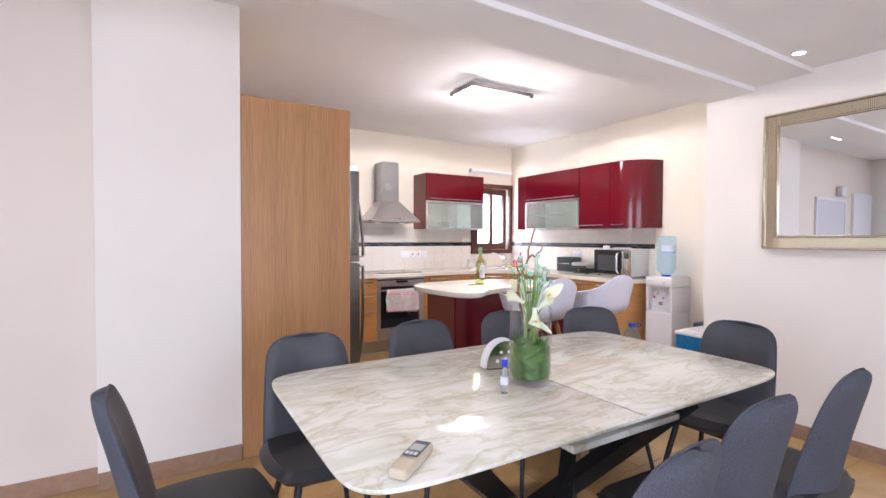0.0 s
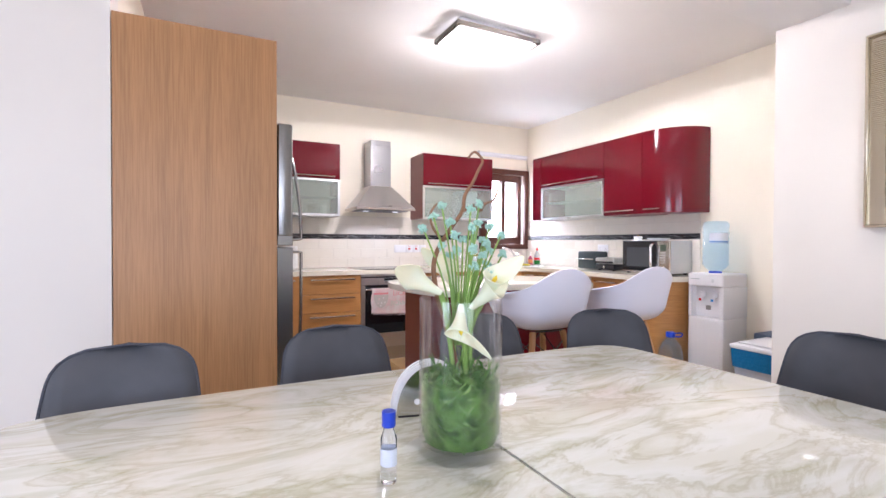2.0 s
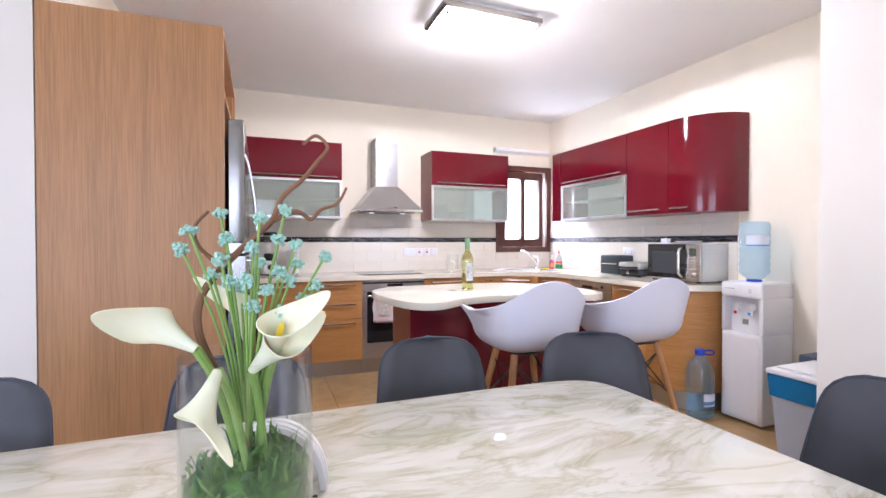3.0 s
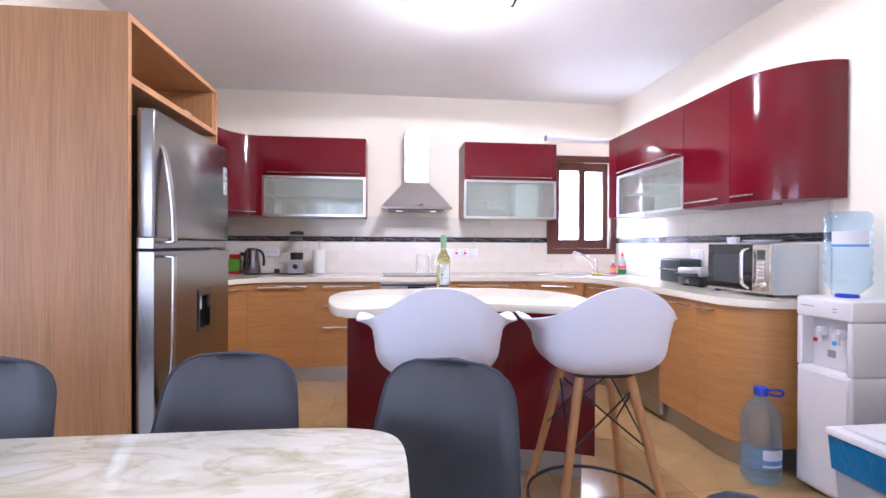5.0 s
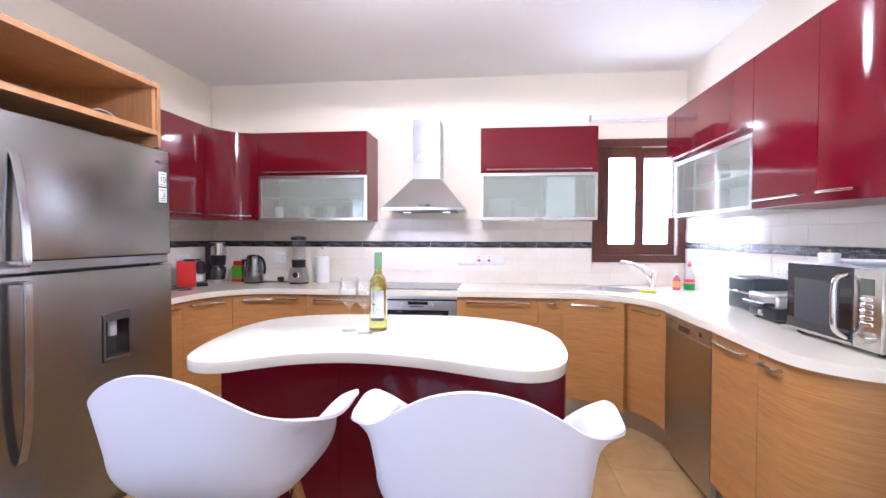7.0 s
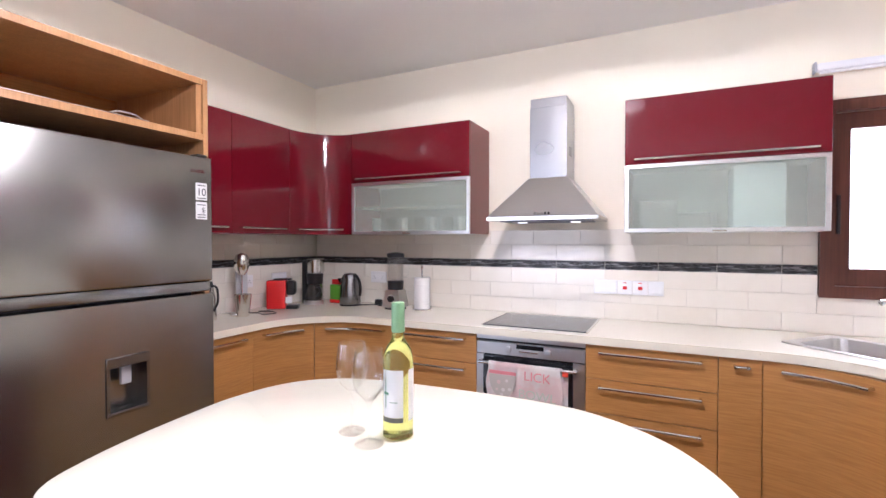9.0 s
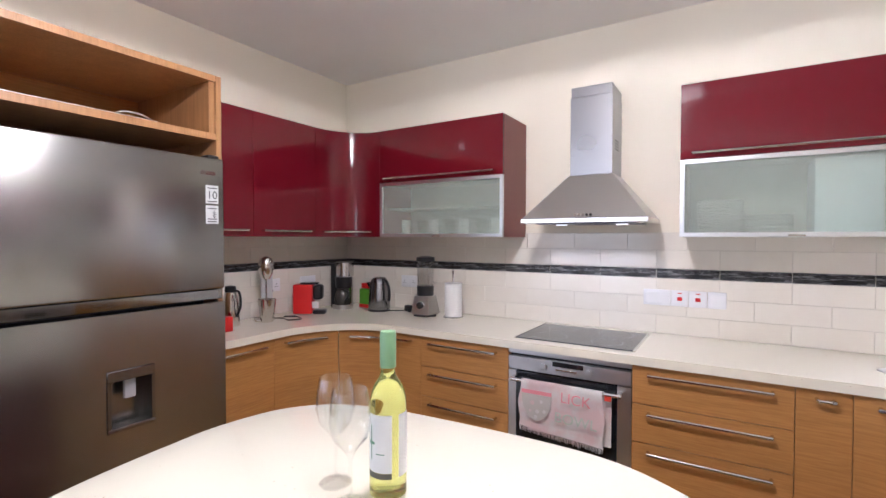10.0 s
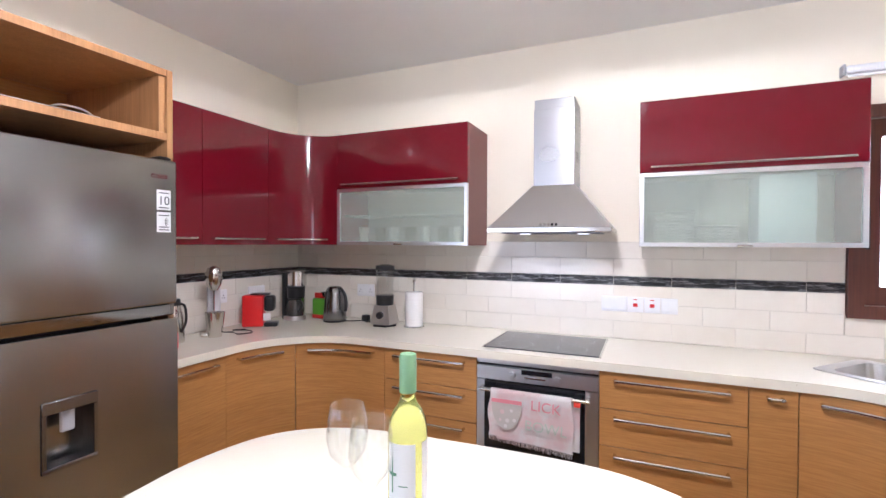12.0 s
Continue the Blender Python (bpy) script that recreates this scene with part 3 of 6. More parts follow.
material_shelf = material("shelf_white", (0.6, 0.62, 0.6), 0.4)
glass_unit(-1.37, -0.465, pose(-1.37, 0, ZU0), "glossy dark red wall cabinet, frosted glass flap, drinking glasses inside", 0)
glass_unit(0.438, 1.322, pose(0.438, 0, ZU0), "glossy dark red wall cabinet, frosted glass flap, stacked plates inside", 1)
glass_unit(0, 0.93, pose(XR, -0.72, ZU0, 0, 0, -90), "glossy dark red wall cabinet, frosted glass flap, on side wall", 2)

UL = Line([(-1.647, -1.515), (-1.647, -0.66)] + arc(-1.37, -0.66, 0.277, 0.31, 180, 90)[1:])
UR = Line([(1.737, -0.57), (1.737, -2.10)] + arc(2.085, -2.10, 0.348, 0.38, 180, 270)[1:])


def wall_unit(line, s0, s1, label, depth=0.345, handle=True, hfrac=(0.12, 0.88)):
    mid = line.at((s0 + s1) / 2) + line.normal((s0 + s1) / 2) * 0.15
    u = thing("wall_cabinet", label, "kitchen cabinet", (mid.x, mid.y, ZU0), "wall cabinets")
    part("body", strip(line, s0 + 0.001, s1 - 0.001, 0.021, depth, ZU0, ZU1), MAROON, u)
    d = part("door", strip(line, s0 + 0.0015, s1 - 0.0015, 0, 0.019, ZU0, ZU1, 0.0015), RED, u, "glossy dark red lacquered door")
    if handle:
        a, b = s0 + (s1 - s0) * hfrac[0], s0 + (s1 - s0) * hfrac[1]
        pts = [line.at(a)] + [line.at(a + (b - a) * k / 8) - line.normal(a + (b - a) * k / 8) * 0.026 for k in range(9)] + [line.at(b)]
        part("handle", tube([(p.x, p.y, ZU0 + 0.035) for p in pts], 0.005, 8), CHROME_SOFT, d, "satin metal bar handle")
    return u


_u = UL.near
wall_unit(UL, 0.0, _u(-1.647, -1.125), "dark red glossy wall cabinet beside the fridge housing")
wall_unit(UL, _u(-1.647, -1.125), _u(-1.647, -0.665), "dark red glossy wall cabinet with one door")
wall_unit(UL, _u(-1.647, -0.665), UL.s[-1], "dark red glossy corner wall cabinet with a concave door", 0.33)
_u = UR.near
UR_X = 1.737
wall_unit(UR, 0.0, 0.145, "narrow dark red glossy filler cabinet beside the window", handle=False)
wall_unit(UR, _u(1.737, -1.655), _u(1.737, -2.09), "glossy dark red one-door wall cabinet on the side wall", hfrac=(0.08, 0.85))
wall_unit(UR, _u(1.737, -2.09), UR.s[-1], "glossy dark red wall cabinet with bow-fronted end door", 0.25, hfrac=(0.06, 0.28))

# fridge housing
FX = -1.333
hs = thing("fridge_housing", "tall oak veneer housing round the fridge, open shelf on top", "cabinet", (-1.66, -2.0, 0))
part("side_panel", box(XL + 0.003, FX, -2.521, -2.496, 0, 2.149, 0.001, 1), OAK_V, hs)
part("side_panel", box(XL + 0.003, FX, -1.543, -1.518, 0, 2.149, 0.001, 1), OAK_V, hs)
part("top_panel", box(XL + 0.003, FX, -2.495, -1.544, 2.121, 2.149, 0.001, 1), OAK_V, hs)
part("shelf", box(XL + 0.003, FX, -2.495, -1.544, 1.860, 1.890, 0.001, 1), OAK_V, hs)
part("back_panel", box(XL + 0.003, XL + 0.02, -2.495, -1.544, 0.0, 2.120), OAK, hs)
part("inner_side", box(XL + 0.03, FX - 0.012, -1.570, -1.5445, 1.891, 2.120), OAK_V, hs)

# dining table
TX0, TX1, TY0, TY1, TZ = -2.055, -0.20, -4.585, -3.565, 0.775


def table_outline():
    cx, cy, hx, hy = (TX0 + TX1) / 2, (TY0 + TY1) / 2, (TX1 - TX0) / 2, (TY1 - TY0) / 2
    out = []
    n = 96
    for k in range(n):
        a = 2 * math.pi * k / n
        c, s = math.cos(a), math.sin(a)
        e = 0.19
        out.append((cx + hx * math.copysign(abs(c) ** e, c), cy + hy * math.copysign(abs(s) ** e, s)))
    return out


table = thing("dining_table", "large dining table, glossy veined marble top, black crossed legs", "table", (-1.07, -4.0, 0))
for _side in (-1, 1):
    _cut = -1.13
    _o = [(x, y) for x, y in table_outline() if (x - _cut) * _side > 0.0]
    if _side > 0:
        _o = sorted([q for q in _o if q[1] < -4], key=lambda q: q[0]) + sorted([q for q in _o if q[1] >= -4], key=lambda q: -q[0])
        _o = [(_cut + 0.001, TY0)] + _o + [(_cut + 0.001, TY1)]
    else:
        _o = sorted([q for q in _o if q[1] >= -4], key=lambda q: -q[0]) + sorted([q for q in _o if q[1] < -4], key=lambda q: q[0])
        _o = [(_cut - 0.001, TY1)] + _o + [(_cut - 0.001, TY0)]
    part("tabletop", prism(_o, TZ - 0.012, TZ, 0.003), MARBLE, table)
part("underframe", box(-1.79, -0.44, -4.43, -3.73, TZ - 0.07, TZ - 0.0125, 0.004), BLACK, table)
part("extension_leaf", box(-1.36, -0.84, -4.51, -3.65, TZ - 0.094, TZ - 0.072, 0.003), MARBLE, table)
for a, b in (((-1.25, -3.88), (-0.56, -4.38)), ((-1.25, -4.32), (-0.56, -3.80)), ((-0.95, -3.88), (-1.66, -4.38)), ((-0.95, -4.32), (-1.66, -3.80))):
    part("leg", tube([(a[0], a[1], 0.0), (b[0], b[1], TZ - 0.102)], 0.048, 4), BLACK, table, smooth=False)


# dining chairs, facing +y from the seat's middle
def dining_chair():
    c = thing("dining_chair", "grey upholstered dining chair with curved back and dark legs", "chair", (0, 0, 0), "chairs round the table")

    def back(u, v, out):
        v = 1 - (1 - v) ** 1.5
        s = (u - 0.5) * 2
        w = 0.202 - 0.040 * v + 0.008 * math.sin(math.pi * v)
        if v > 0.74:
            w *= max(0.0, 1 - ((v - 0.74) / 0.26) ** 3.6) ** (1 / 2.8)
        z = 0.42 + 0.462 * v
        y = -0.185 - 0.095 * v ** 1.4 + 0.06 * s * s * (1 - 0.45 * v)
        fall = max(0.0, 1 - s ** 4) ** 0.5 * (max(0.0, 1 - v ** 10)) ** 0.5
        return (s * w, y + out * fall, z)

    def pillow(fn_a, fn_b, nu, nv):
        a, b = sheet(fn_a, nu, nv), sheet(fn_b, nu, nv)
        return a, b

    part("back_shell", sheet(lambda u, v: back(u, v, -0.014), 16, 20), FABRIC, c, "grey fabric outer back")
    part("back_pad", sheet(lambda u, v: back(u, v, 0.030), 16, 20), LEATHER, c, "grey heather back pad")
    rim = [back(0, k / 16, 0) for k in range(17)] + [back(1, k / 16, 0) for k in range(15, -1, -1)]
    part("piping", tube(rim, 0.004, 6), FABRIC, c)

    def seat(u, v, up):
        s, t = (u - 0.5) * 2, (v - 0.5) * 2
        w = 0.235 * (1 - 0.10 * t * t - 0.06 * (t < 0) * t * t)
        fall = (max(0.0, 1 - s ** 6) * max(0.0, 1 - t ** 6)) ** 0.4
        r = 1 - 0.10 * (s * t) ** 2
        return (s * w * r, -0.005 + 0.225 * t * r, 0.435 + up * fall + 0.015 * s * s)

    bm = join(sheet(lambda u, v: seat(u, v, 0.045), 14, 14), sheet(lambda u, v: seat(u, v, -0.03), 14, 14))
    bmesh.ops.remove_doubles(bm, verts=bm.verts, dist=1e-5)
    bmesh.ops.recalc_face_normals(bm, faces=bm.faces)
    part("seat", bm, SEATM, c, "dark grey fabric seat")
    for sx in (-1, 1):
        for y0, y1 in ((-0.12, -0.21), (0.12, 0.20)):
            part("leg", tube([(sx * 0.12, y0, 0.405), (sx * 0.19, y1, 0.0)], 0.015, 10, 0.010), BLACK, c)
    part("underframe", join(box(-0.13, 0.13, -0.135, -0.105, 0.385, 0.403), box(-0.13, 0.13, 0.105, 0.135, 0.385, 0.403), box(-0.015, 0.015, -0.12, 0.12, 0.385, 0.403)), BLACK, c)
    return c


SEATS = [(-1.84, -3.60, 180), (-1.25, -3.56, 178), (-0.675, -3.54, 175), (-0.18, -3.65, 156), (-0.04, -4.20, 92), (-2.28, -3.865, -88), (-1.465, -4.665, 4), (-0.955, -4.605, -2), (-0.445, -4.615, 3)]
chair = dining_chair()
for k, (x, y, r) in enumerate(SEATS):
    if k == 0:
        chair.matrix_basis = pose(x, y, 0, 0, 0, r)
    else:
        copy_thing(chair, pose(x, y, 0, 0, 0, r))

# island
OUT = [(-0.505, -2.45), (-0.532, -2.33), (-0.550, -2.18), (-0.556, -2.03), (-0.515, -1.86), (-0.41, -1.745), (-0.25, -1.685), (0.02, -1.66), (0.31, -1.655), (0.48, -1.69), (0.65, -1.80), (0.755, -1.95), (0.795, -2.10), (0.80, -2.24), (0.79, -2.37),
       (0.765, -2.48), (0.715, -2.555), (0.635, -2.585), (0.53, -2.555), (0.33, -2.475), (0.15, -2.435), (0.0, -2.435), (-0.14, -2.475), (-0.24, -2.54), (-0.32, -2.595), (-0.40, -2.60), (-0.465, -2.55)]
isl = thing("kitchen_island", "kitchen island, cream speckled kidney-shaped top, glossy dark red panels", "kitchen island", (0.12, -2.1, 0))
part("worktop", prism([(p.x, p.y) for p in smooth_line(OUT, 6, True)], 0.862, 0.902, 0.006), TOP, isl)
FRONT = Line(arc(0.16, -3.6, 1.35, 1.32, 116, 63, 16)[::-1])
base_poly = [(-0.40, -1.86), (0.70, -1.86)] + [tuple(p) for p in FRONT.p]
part("body", prism([(x * 0.985 + 0.002, y + 0.02 if y < -2 else y - 0.02) for x, y in base_poly], 0.135, 0.861), MAROON, isl)
part("front_panel", strip(FRONT, 0.002, FRONT.s[-1] / 3 - 0.0015, -0.002, -0.018, 0.135, 0.86, 0.001), RED, isl)
part("front_panel", strip(FRONT, FRONT.s[-1] / 3, FRONT.s[-1] * 2 / 3, -0.002, -0.018, 0.135, 0.86, 0.001), RED, isl)
part("front_panel", strip(FRONT, FRONT.s[-1] * 2 / 3 + 0.0015, FRONT.s[-1] - 0.002, -0.002, -0.018, 0.135, 0.86, 0.001), RED, isl)
part("plinth_panel", prism([(x * 0.93 + 0.01, y + (0.06 if y < -2 else -0.05)) for x, y in base_poly], 0.001, 0.134), KICK, isl)


def bar_stool():
    s = thing("bar_stool", "white moulded armchair bar stool on splayed wooden legs", "bar stool", (0, 0, 0), "bar stools at the island")
    H = 0.721

    def rim(d):
        # height of the rim at d degrees from the middle of the back
        pts = [(0, 0.326), (12, 0.322), (27, 0.298), (38, 0.256), (50, 0.224), (64, 0.208), (84, 0.205), (104, 0.217), (120, 0.205), (133, 0.12), (148, 0.035), (180, 0.02)]
        for (p0, p), (q0, q) in zip(pts, pts[1:]):
            if d <= q0:
                k = (d - p0) / (q0 - p0)
                return p + (q - p) * (k * k * (3 - 2 * k) if p0 > 100 else k)
        return pts[-1][1]

    def shell(u, v):
        d = abs(u - 0.5) * 360
        ang = radians(-90 + (u - 0.5) * 360)
        h = sum(rim(min(180, abs(d + o))) for o in (-8, -4, 0, 4, 8)) / 5
        ca, sa = math.cos(ang), math.sin(ang)
        q = (abs(ca) ** 3.4 + abs(sa) ** 3.4) ** (-1 / 3.4)
        low = min(h, 0.12)
        if v < 0.5:
            th = v / 0.5 * math.pi / 2
            r, z = math.sin(th) ** 0.6 * 0.94, low * (1 - math.cos(th) ** 0.9)
            w = 0.0
        else:
            w = (v - 0.5) / 0.5
            r, z = 0.94 + 0.06 * w, low + (h - low) * w
        lean = 0.05 * max(0, -sa) * (z / 0.33) ** 1.2
        arm = math.exp(-((d - 94) / 32) ** 4) * max(0.0, (w - 0.55) / 0.45) ** 1.5
        x = ca * q * 0.232 * r + math.copysign(0.054 * arm, ca)
        y = sa * q * 0.212 * r - lean
        return (x, y, H + z - 0.014 * arm)

    bm = sheet(shell, 96, 30)
    bmesh.ops.remove_doubles(bm, verts=bm.verts, dist=1e-5)
    bmesh.ops.recalc_face_normals(bm, faces=bm.faces)
    bmesh.ops.solidify(bm, geom=bm.faces[:], thickness=0.007)
    part("shell", bm, SHELLW, s, "white moulded plastic seat shell with arms")
    legs = {}
    for sx in (-1, 1):
        for sy in (-1, 1):
            a, b = Vector((sx * 0.092, sy * 0.088, H - 0.004)), Vector((sx * 0.232, sy * 0.222, 0.0))
            legs[sx, sy] = (a, b)
            part("leg", tube([a, a.lerp(b, 0.5), b], 0.017, 12, 0.012), LEGWOOD, s)
    part("mounting_plate", join(box(-0.10, 0.10, -0.098, -0.078, H - 0.007, H - 0.001), box(-0.10, 0.10, 0.078, 0.098, H - 0.007, H - 0.001), box(-0.02, 0.02, -0.078, 0.078, H - 0.0065, H - 0.0015)), BLACK, s)
    wires = []
    for (p, q) in (((-1, -1), (1, -1)), ((1, -1), (1, 1)), ((1, 1), (-1, 1)), ((-1, 1), (-1, -1))):
        wires.append(tube([legs[p][0].lerp(legs[p][1], 0.06), legs[q][0].lerp(legs[q][1], 0.34)], 0.0035, 6))
        wires.append(tube([legs[q][0].lerp(legs[q][1], 0.06), legs[p][0].lerp(legs[p][1], 0.34)], 0.0035, 6))
    for w in wires:
        part("brace_wire", w, BLACK, s)
    t = 0.66
    ring = [legs[1, 1][0].lerp(legs[1, 1][1], t)]
    r = ring[0].xy.length - 0.012
    part("footrest", tube([(r * math.cos(a), r * math.sin(a), ring[0].z) for a in [2 * math.pi * k / 36 for k in range(37)]], 0.007, 8), BLACK, s)
    return s


stool = bar_stool()
stool.matrix_basis = pose(-0.068, -2.945, 0, 0, 0, -3)
copy_thing(stool, pose(0.520, -2.965, 0, 0, 0, -2))

# fridge
fr = thing("fridge", "large brushed steel two-door fridge with a water dispenser", "fridge", (-1.6, -2.03, 0))
FY0, FY1, FD = -2.480, -1.560, -1.252
part("body", box(-1.95, -1.345, -2.43, -1.60, 0.03, 1.745, 0.004, 1), material("fridge_side", (0.05, 0.05, 0.055), 0.4), fr)
FSEAM = 1.148


def pierced(x0, x1, ys, zs, deep):
    """A slab with one recess in its front."""
    bm = bmesh.new()
    F = [[bm.verts.new((x1, y, z)) for z in zs] for y in ys]
    B = [bm.verts.new((x0, y, z)) for y, z in ((ys[0], zs[0]), (ys[3], zs[0]), (ys[3], zs[3]), (ys[0], zs[3]))]
    for i in range(3):
        for j in range(3):
            if (i, j) != (1, 1):
                bm.faces.new((F[i][j], F[i + 1][j], F[i + 1][j + 1], F[i][j + 1]))
    I = [F[1][1], F[2][1], F[2][2], F[1][2]]
    D = [bm.verts.new(v.co - Vector((deep, 0, 0))) for v in I]
    for k in range(4):
        bm.faces.new((I[k], I[(k + 1) % 4], D[(k + 1) % 4], D[k]))
    bm.faces.new(D)
    bm.faces.new(B)
    rows = ([F[k][0] for k in range(4)], F[3], [F[k][3] for k in range(3, -1, -1)], F[0][::-1])
    for k, row in enumerate(rows):
        bm.faces.new(row + [B[(k + 1) % 4], B[k]])
    bmesh.ops.recalc_face_normals(bm, faces=bm.faces)
    return bm


def blade(profile, y, half, thick):
    """A flat bar with chamfered edges that follows (x, z) points, upright across y."""
    bm = bmesh.new()
    rings = []
    for i, (x, z) in enumerate(profile):
        a, b = profile[max(i - 1, 0)], profile[min(i + 1, len(profile) - 1)]
        d = Vector((b[0] - a[0], b[1] - a[1])).normalized()
        nx, nz = d.y, -d.x
        ring = []
        for u, v in ((-1, -0.4), (-0.8, -1), (0.8, -1), (1, -0.4), (1, 0.4), (0.8, 1), (-0.8, 1), (-1, 0.4)):
            ring.append(bm.verts.new((x + nx * v * thick, y + u * half, z + nz * v * thick)))
        rings.append(ring)
    for a, b in zip(rings, rings[1:]):
        for k in range(8):
            bm.faces.new((a[k], a[(k + 1) % 8], b[(k + 1) % 8], b[k]))
    bm.faces.new(rings[0][::-1])
    bm.faces.new(rings[-1])
    bmesh.ops.recalc_face_normals(bm, faces=bm.faces)
    return bm


HSTEEL = brushed("handle_steel", (0.50, 0.50, 0.50), 0.2, (1, 1, 0.01), 0.02)
DSTEEL = brushed("dark_surround", (0.22, 0.22, 0.23), 0.25)
for nm, z0, z1 in (("upper_door", FSEAM + 0.006, 1.764), ("lower_door", 0.06, FSEAM - 0.006)):
    if nm == "upper_door":
        bm = join(box(-1.325, FD, FY0, FY1, z0 + 0.046, z1, 0.008, 3), box(-1.325, FD - 0.016, FY0 + 0.002, FY1 - 0.002, z0, z0 + 0.046, 0.002, 1), box(-1.325, FD, FY0, FY0 + 0.13, z0, z0 + 0.05, 0.002, 1))
        d = part(nm, bm, FRIDGE, fr)
        part("grip_strip", box(FD - 0.0155, FD - 0.003, FY0 + 0.131, FY1 - 0.03, z0 + 0.004, z0 + 0.044, 0.001, 1), material("dark_mirror_strip", (0.25, 0.25, 0.26), 0.06, 1.0), d, "dark mirrored grip strip")
        hp = [(-0.004, 1.615), (0.012, 1.575), (0.030, 1.48), (0.044, 1.37), (0.050, 1.27), (0.052, 1.20), (0.044, 1.186), (-0.004, 1.184)]
    else:
        # the lower door stands round the dispenser's recess
        y0, y1, w0, w1 = -2.015, -1.865, 0.715, 0.93
        d = part(nm, pierced(-1.325, FD, (FY0, y0, y1, FY1), (z0, w0, w1, z1), 0.07), FRIDGE, fr, smooth=False)
        disp = part("dispenser", join(box(FD - 0.004, FD + 0.006, y0 - 0.006, y1 + 0.006, w1 - 0.034, w1 + 0.006, 0.002, 1), box(FD - 0.004, FD + 0.006, y0 - 0.006, y0 + 0.006, w0, w1 - 0.034), box(FD - 0.004, FD + 0.006, y1 - 0.006, y1 + 0.006, w0, w1 - 0.034),
                    box(FD - 0.05, FD + 0.007, y0 - 0.006, y1 + 0.006, w0 - 0.006, w0 + 0.012, 0.003, 2)), DSTEEL, d, "dark steel water dispenser surround")
        part("paddle", box(FD - 0.035, FD - 0.02, -1.955, -1.915, 0.82, 0.90, 0.003, 1), material("grey_paddle", (0.42, 0.42, 0.44), 0.3), disp)
        hp = [(-0.004, 1.120), (0.046, 1.118), (0.052, 1.104), (0.052, 1.00), (0.050, 0.84), (0.046, 0.68), (0.036, 0.55), (0.016, 0.45), (-0.004, 0.425)]
    bm = blade([(FD + p.x, p.y) for p in smooth_line(hp, 5)], FY0 + 0.072, 0.017, 0.006)
    part("handle", bm, HSTEEL, d, "flat bowed steel door handle")
part("hinge_cover", box(-1.33, -1.27, FY1 - 0.06, FY1 - 0.01, 1.7645, 1.780, 0.004, 1), BLACK, fr)
lab = material("energy_label", (0.62, 0.63, 0.63), 0.5)
for z in (1.482, 1.568):
    part("label", box(FD, FD + 0.0012, -1.645, -1.588, z, z + 0.078), lab, fr, "small printed grey label")
part("badge", box(FD, FD + 0.0015, -1.645, -1.600, 1.690, 1.704), CHROME_SOFT, fr)


def words(text, size, m, mat, parent, name="lettering"):
    cu = bpy.data.curves.new(name, "FONT")
    cu.body, cu.size, cu.extrude, cu.align_x, cu.align_y = text, size, 0.0004, "CENTER", "CENTER"
    tmp = bpy.data.objects.new(name, cu)
    scene.collection.objects.link(tmp)
    me = bpy.data.meshes.new_from_object(tmp.evaluated_get(bpy.context.evaluated_depsgraph_get()))
    bpy.data.objects.remove(tmp)
    bm = bmesh.new()
    bm.from_mesh(me)
    bpy.data.meshes.remove(me)
    return part(name, moved(bm, m), mat, parent, smooth=False)


INK = material("dark_print", (0.05, 0.05, 0.06), 0.5)
words("10", 0.048, pose(FD + 0.0017, -1.6165, 1.603, 90, 0, 90), INK, fr)
for z in (1.489, 1.500, 1.545, 1.575, 1.632):
    part("print_bar", box(FD + 0.0012, FD + 0.002, -1.637, -1.596, z, z + 0.004), INK, fr)
for k in range(5):
    part("print_ray", moved(box(-0.0008, 0.0008, 0.006, 0.019, -0.0013, 0.0013), pose(FD + 0.002, -1.6165, 1.522, (k - 2) * 28, 0, 0)), INK, fr)
part("badge_ring", moved(lathe([(0.004, 0), (0.0085, 0), (0.0085, 0.0012), (0.004, 0.0012)], 20), pose(FD, -1.658, 1.697, 0, 90, 0)), CHROME_SOFT, fr)

# things on the open shelf of the housing
tray = thing("serving_tray", "thin metal tray lying on the open shelf", "tray", (-1.45, -2.1, 1.893))
part("sheet", box(-1.46, -1.36, -2.42, -1.78, 1.8925, 1.900, 0.002, 1), ALU, tray)
part("grip", tube([tuple(p) for p in smooth_line([(-1.372, -1.93, 1.90), (-1.366, -1.90, 1.913), (-1.366, -1.84, 1.913), (-1.372, -1.80, 1.90)], 5)], 0.004, 8), ALU, tray)

# cooker hood
hood = thing("cooker_hood", "brushed steel chimney cooker hood over the hob", "cooker hood", (0, -0.2, 1.5))


def frustum(x0, x1, y0, y1, z0, a0, a1, b0, b1, z1):
    bm = bmesh.new()
    lo = [bm.verts.new(p) for p in ((x0, y0, z0), (x1, y0, z0), (x1, y1, z0), (x0, y1, z0))]
    hi = [bm.verts.new(p) for p in ((a0, b0, z1), (a1, b0, z1), (a1, b1, z1), (a0, b1, z1))]
    bm.faces.new(lo[::-1])
    bm.faces.new(hi)
    for i in range(4):
        j = (i + 1) % 4
        bm.faces.new((lo[i], lo[j], hi[j], hi[i]))
    return bm


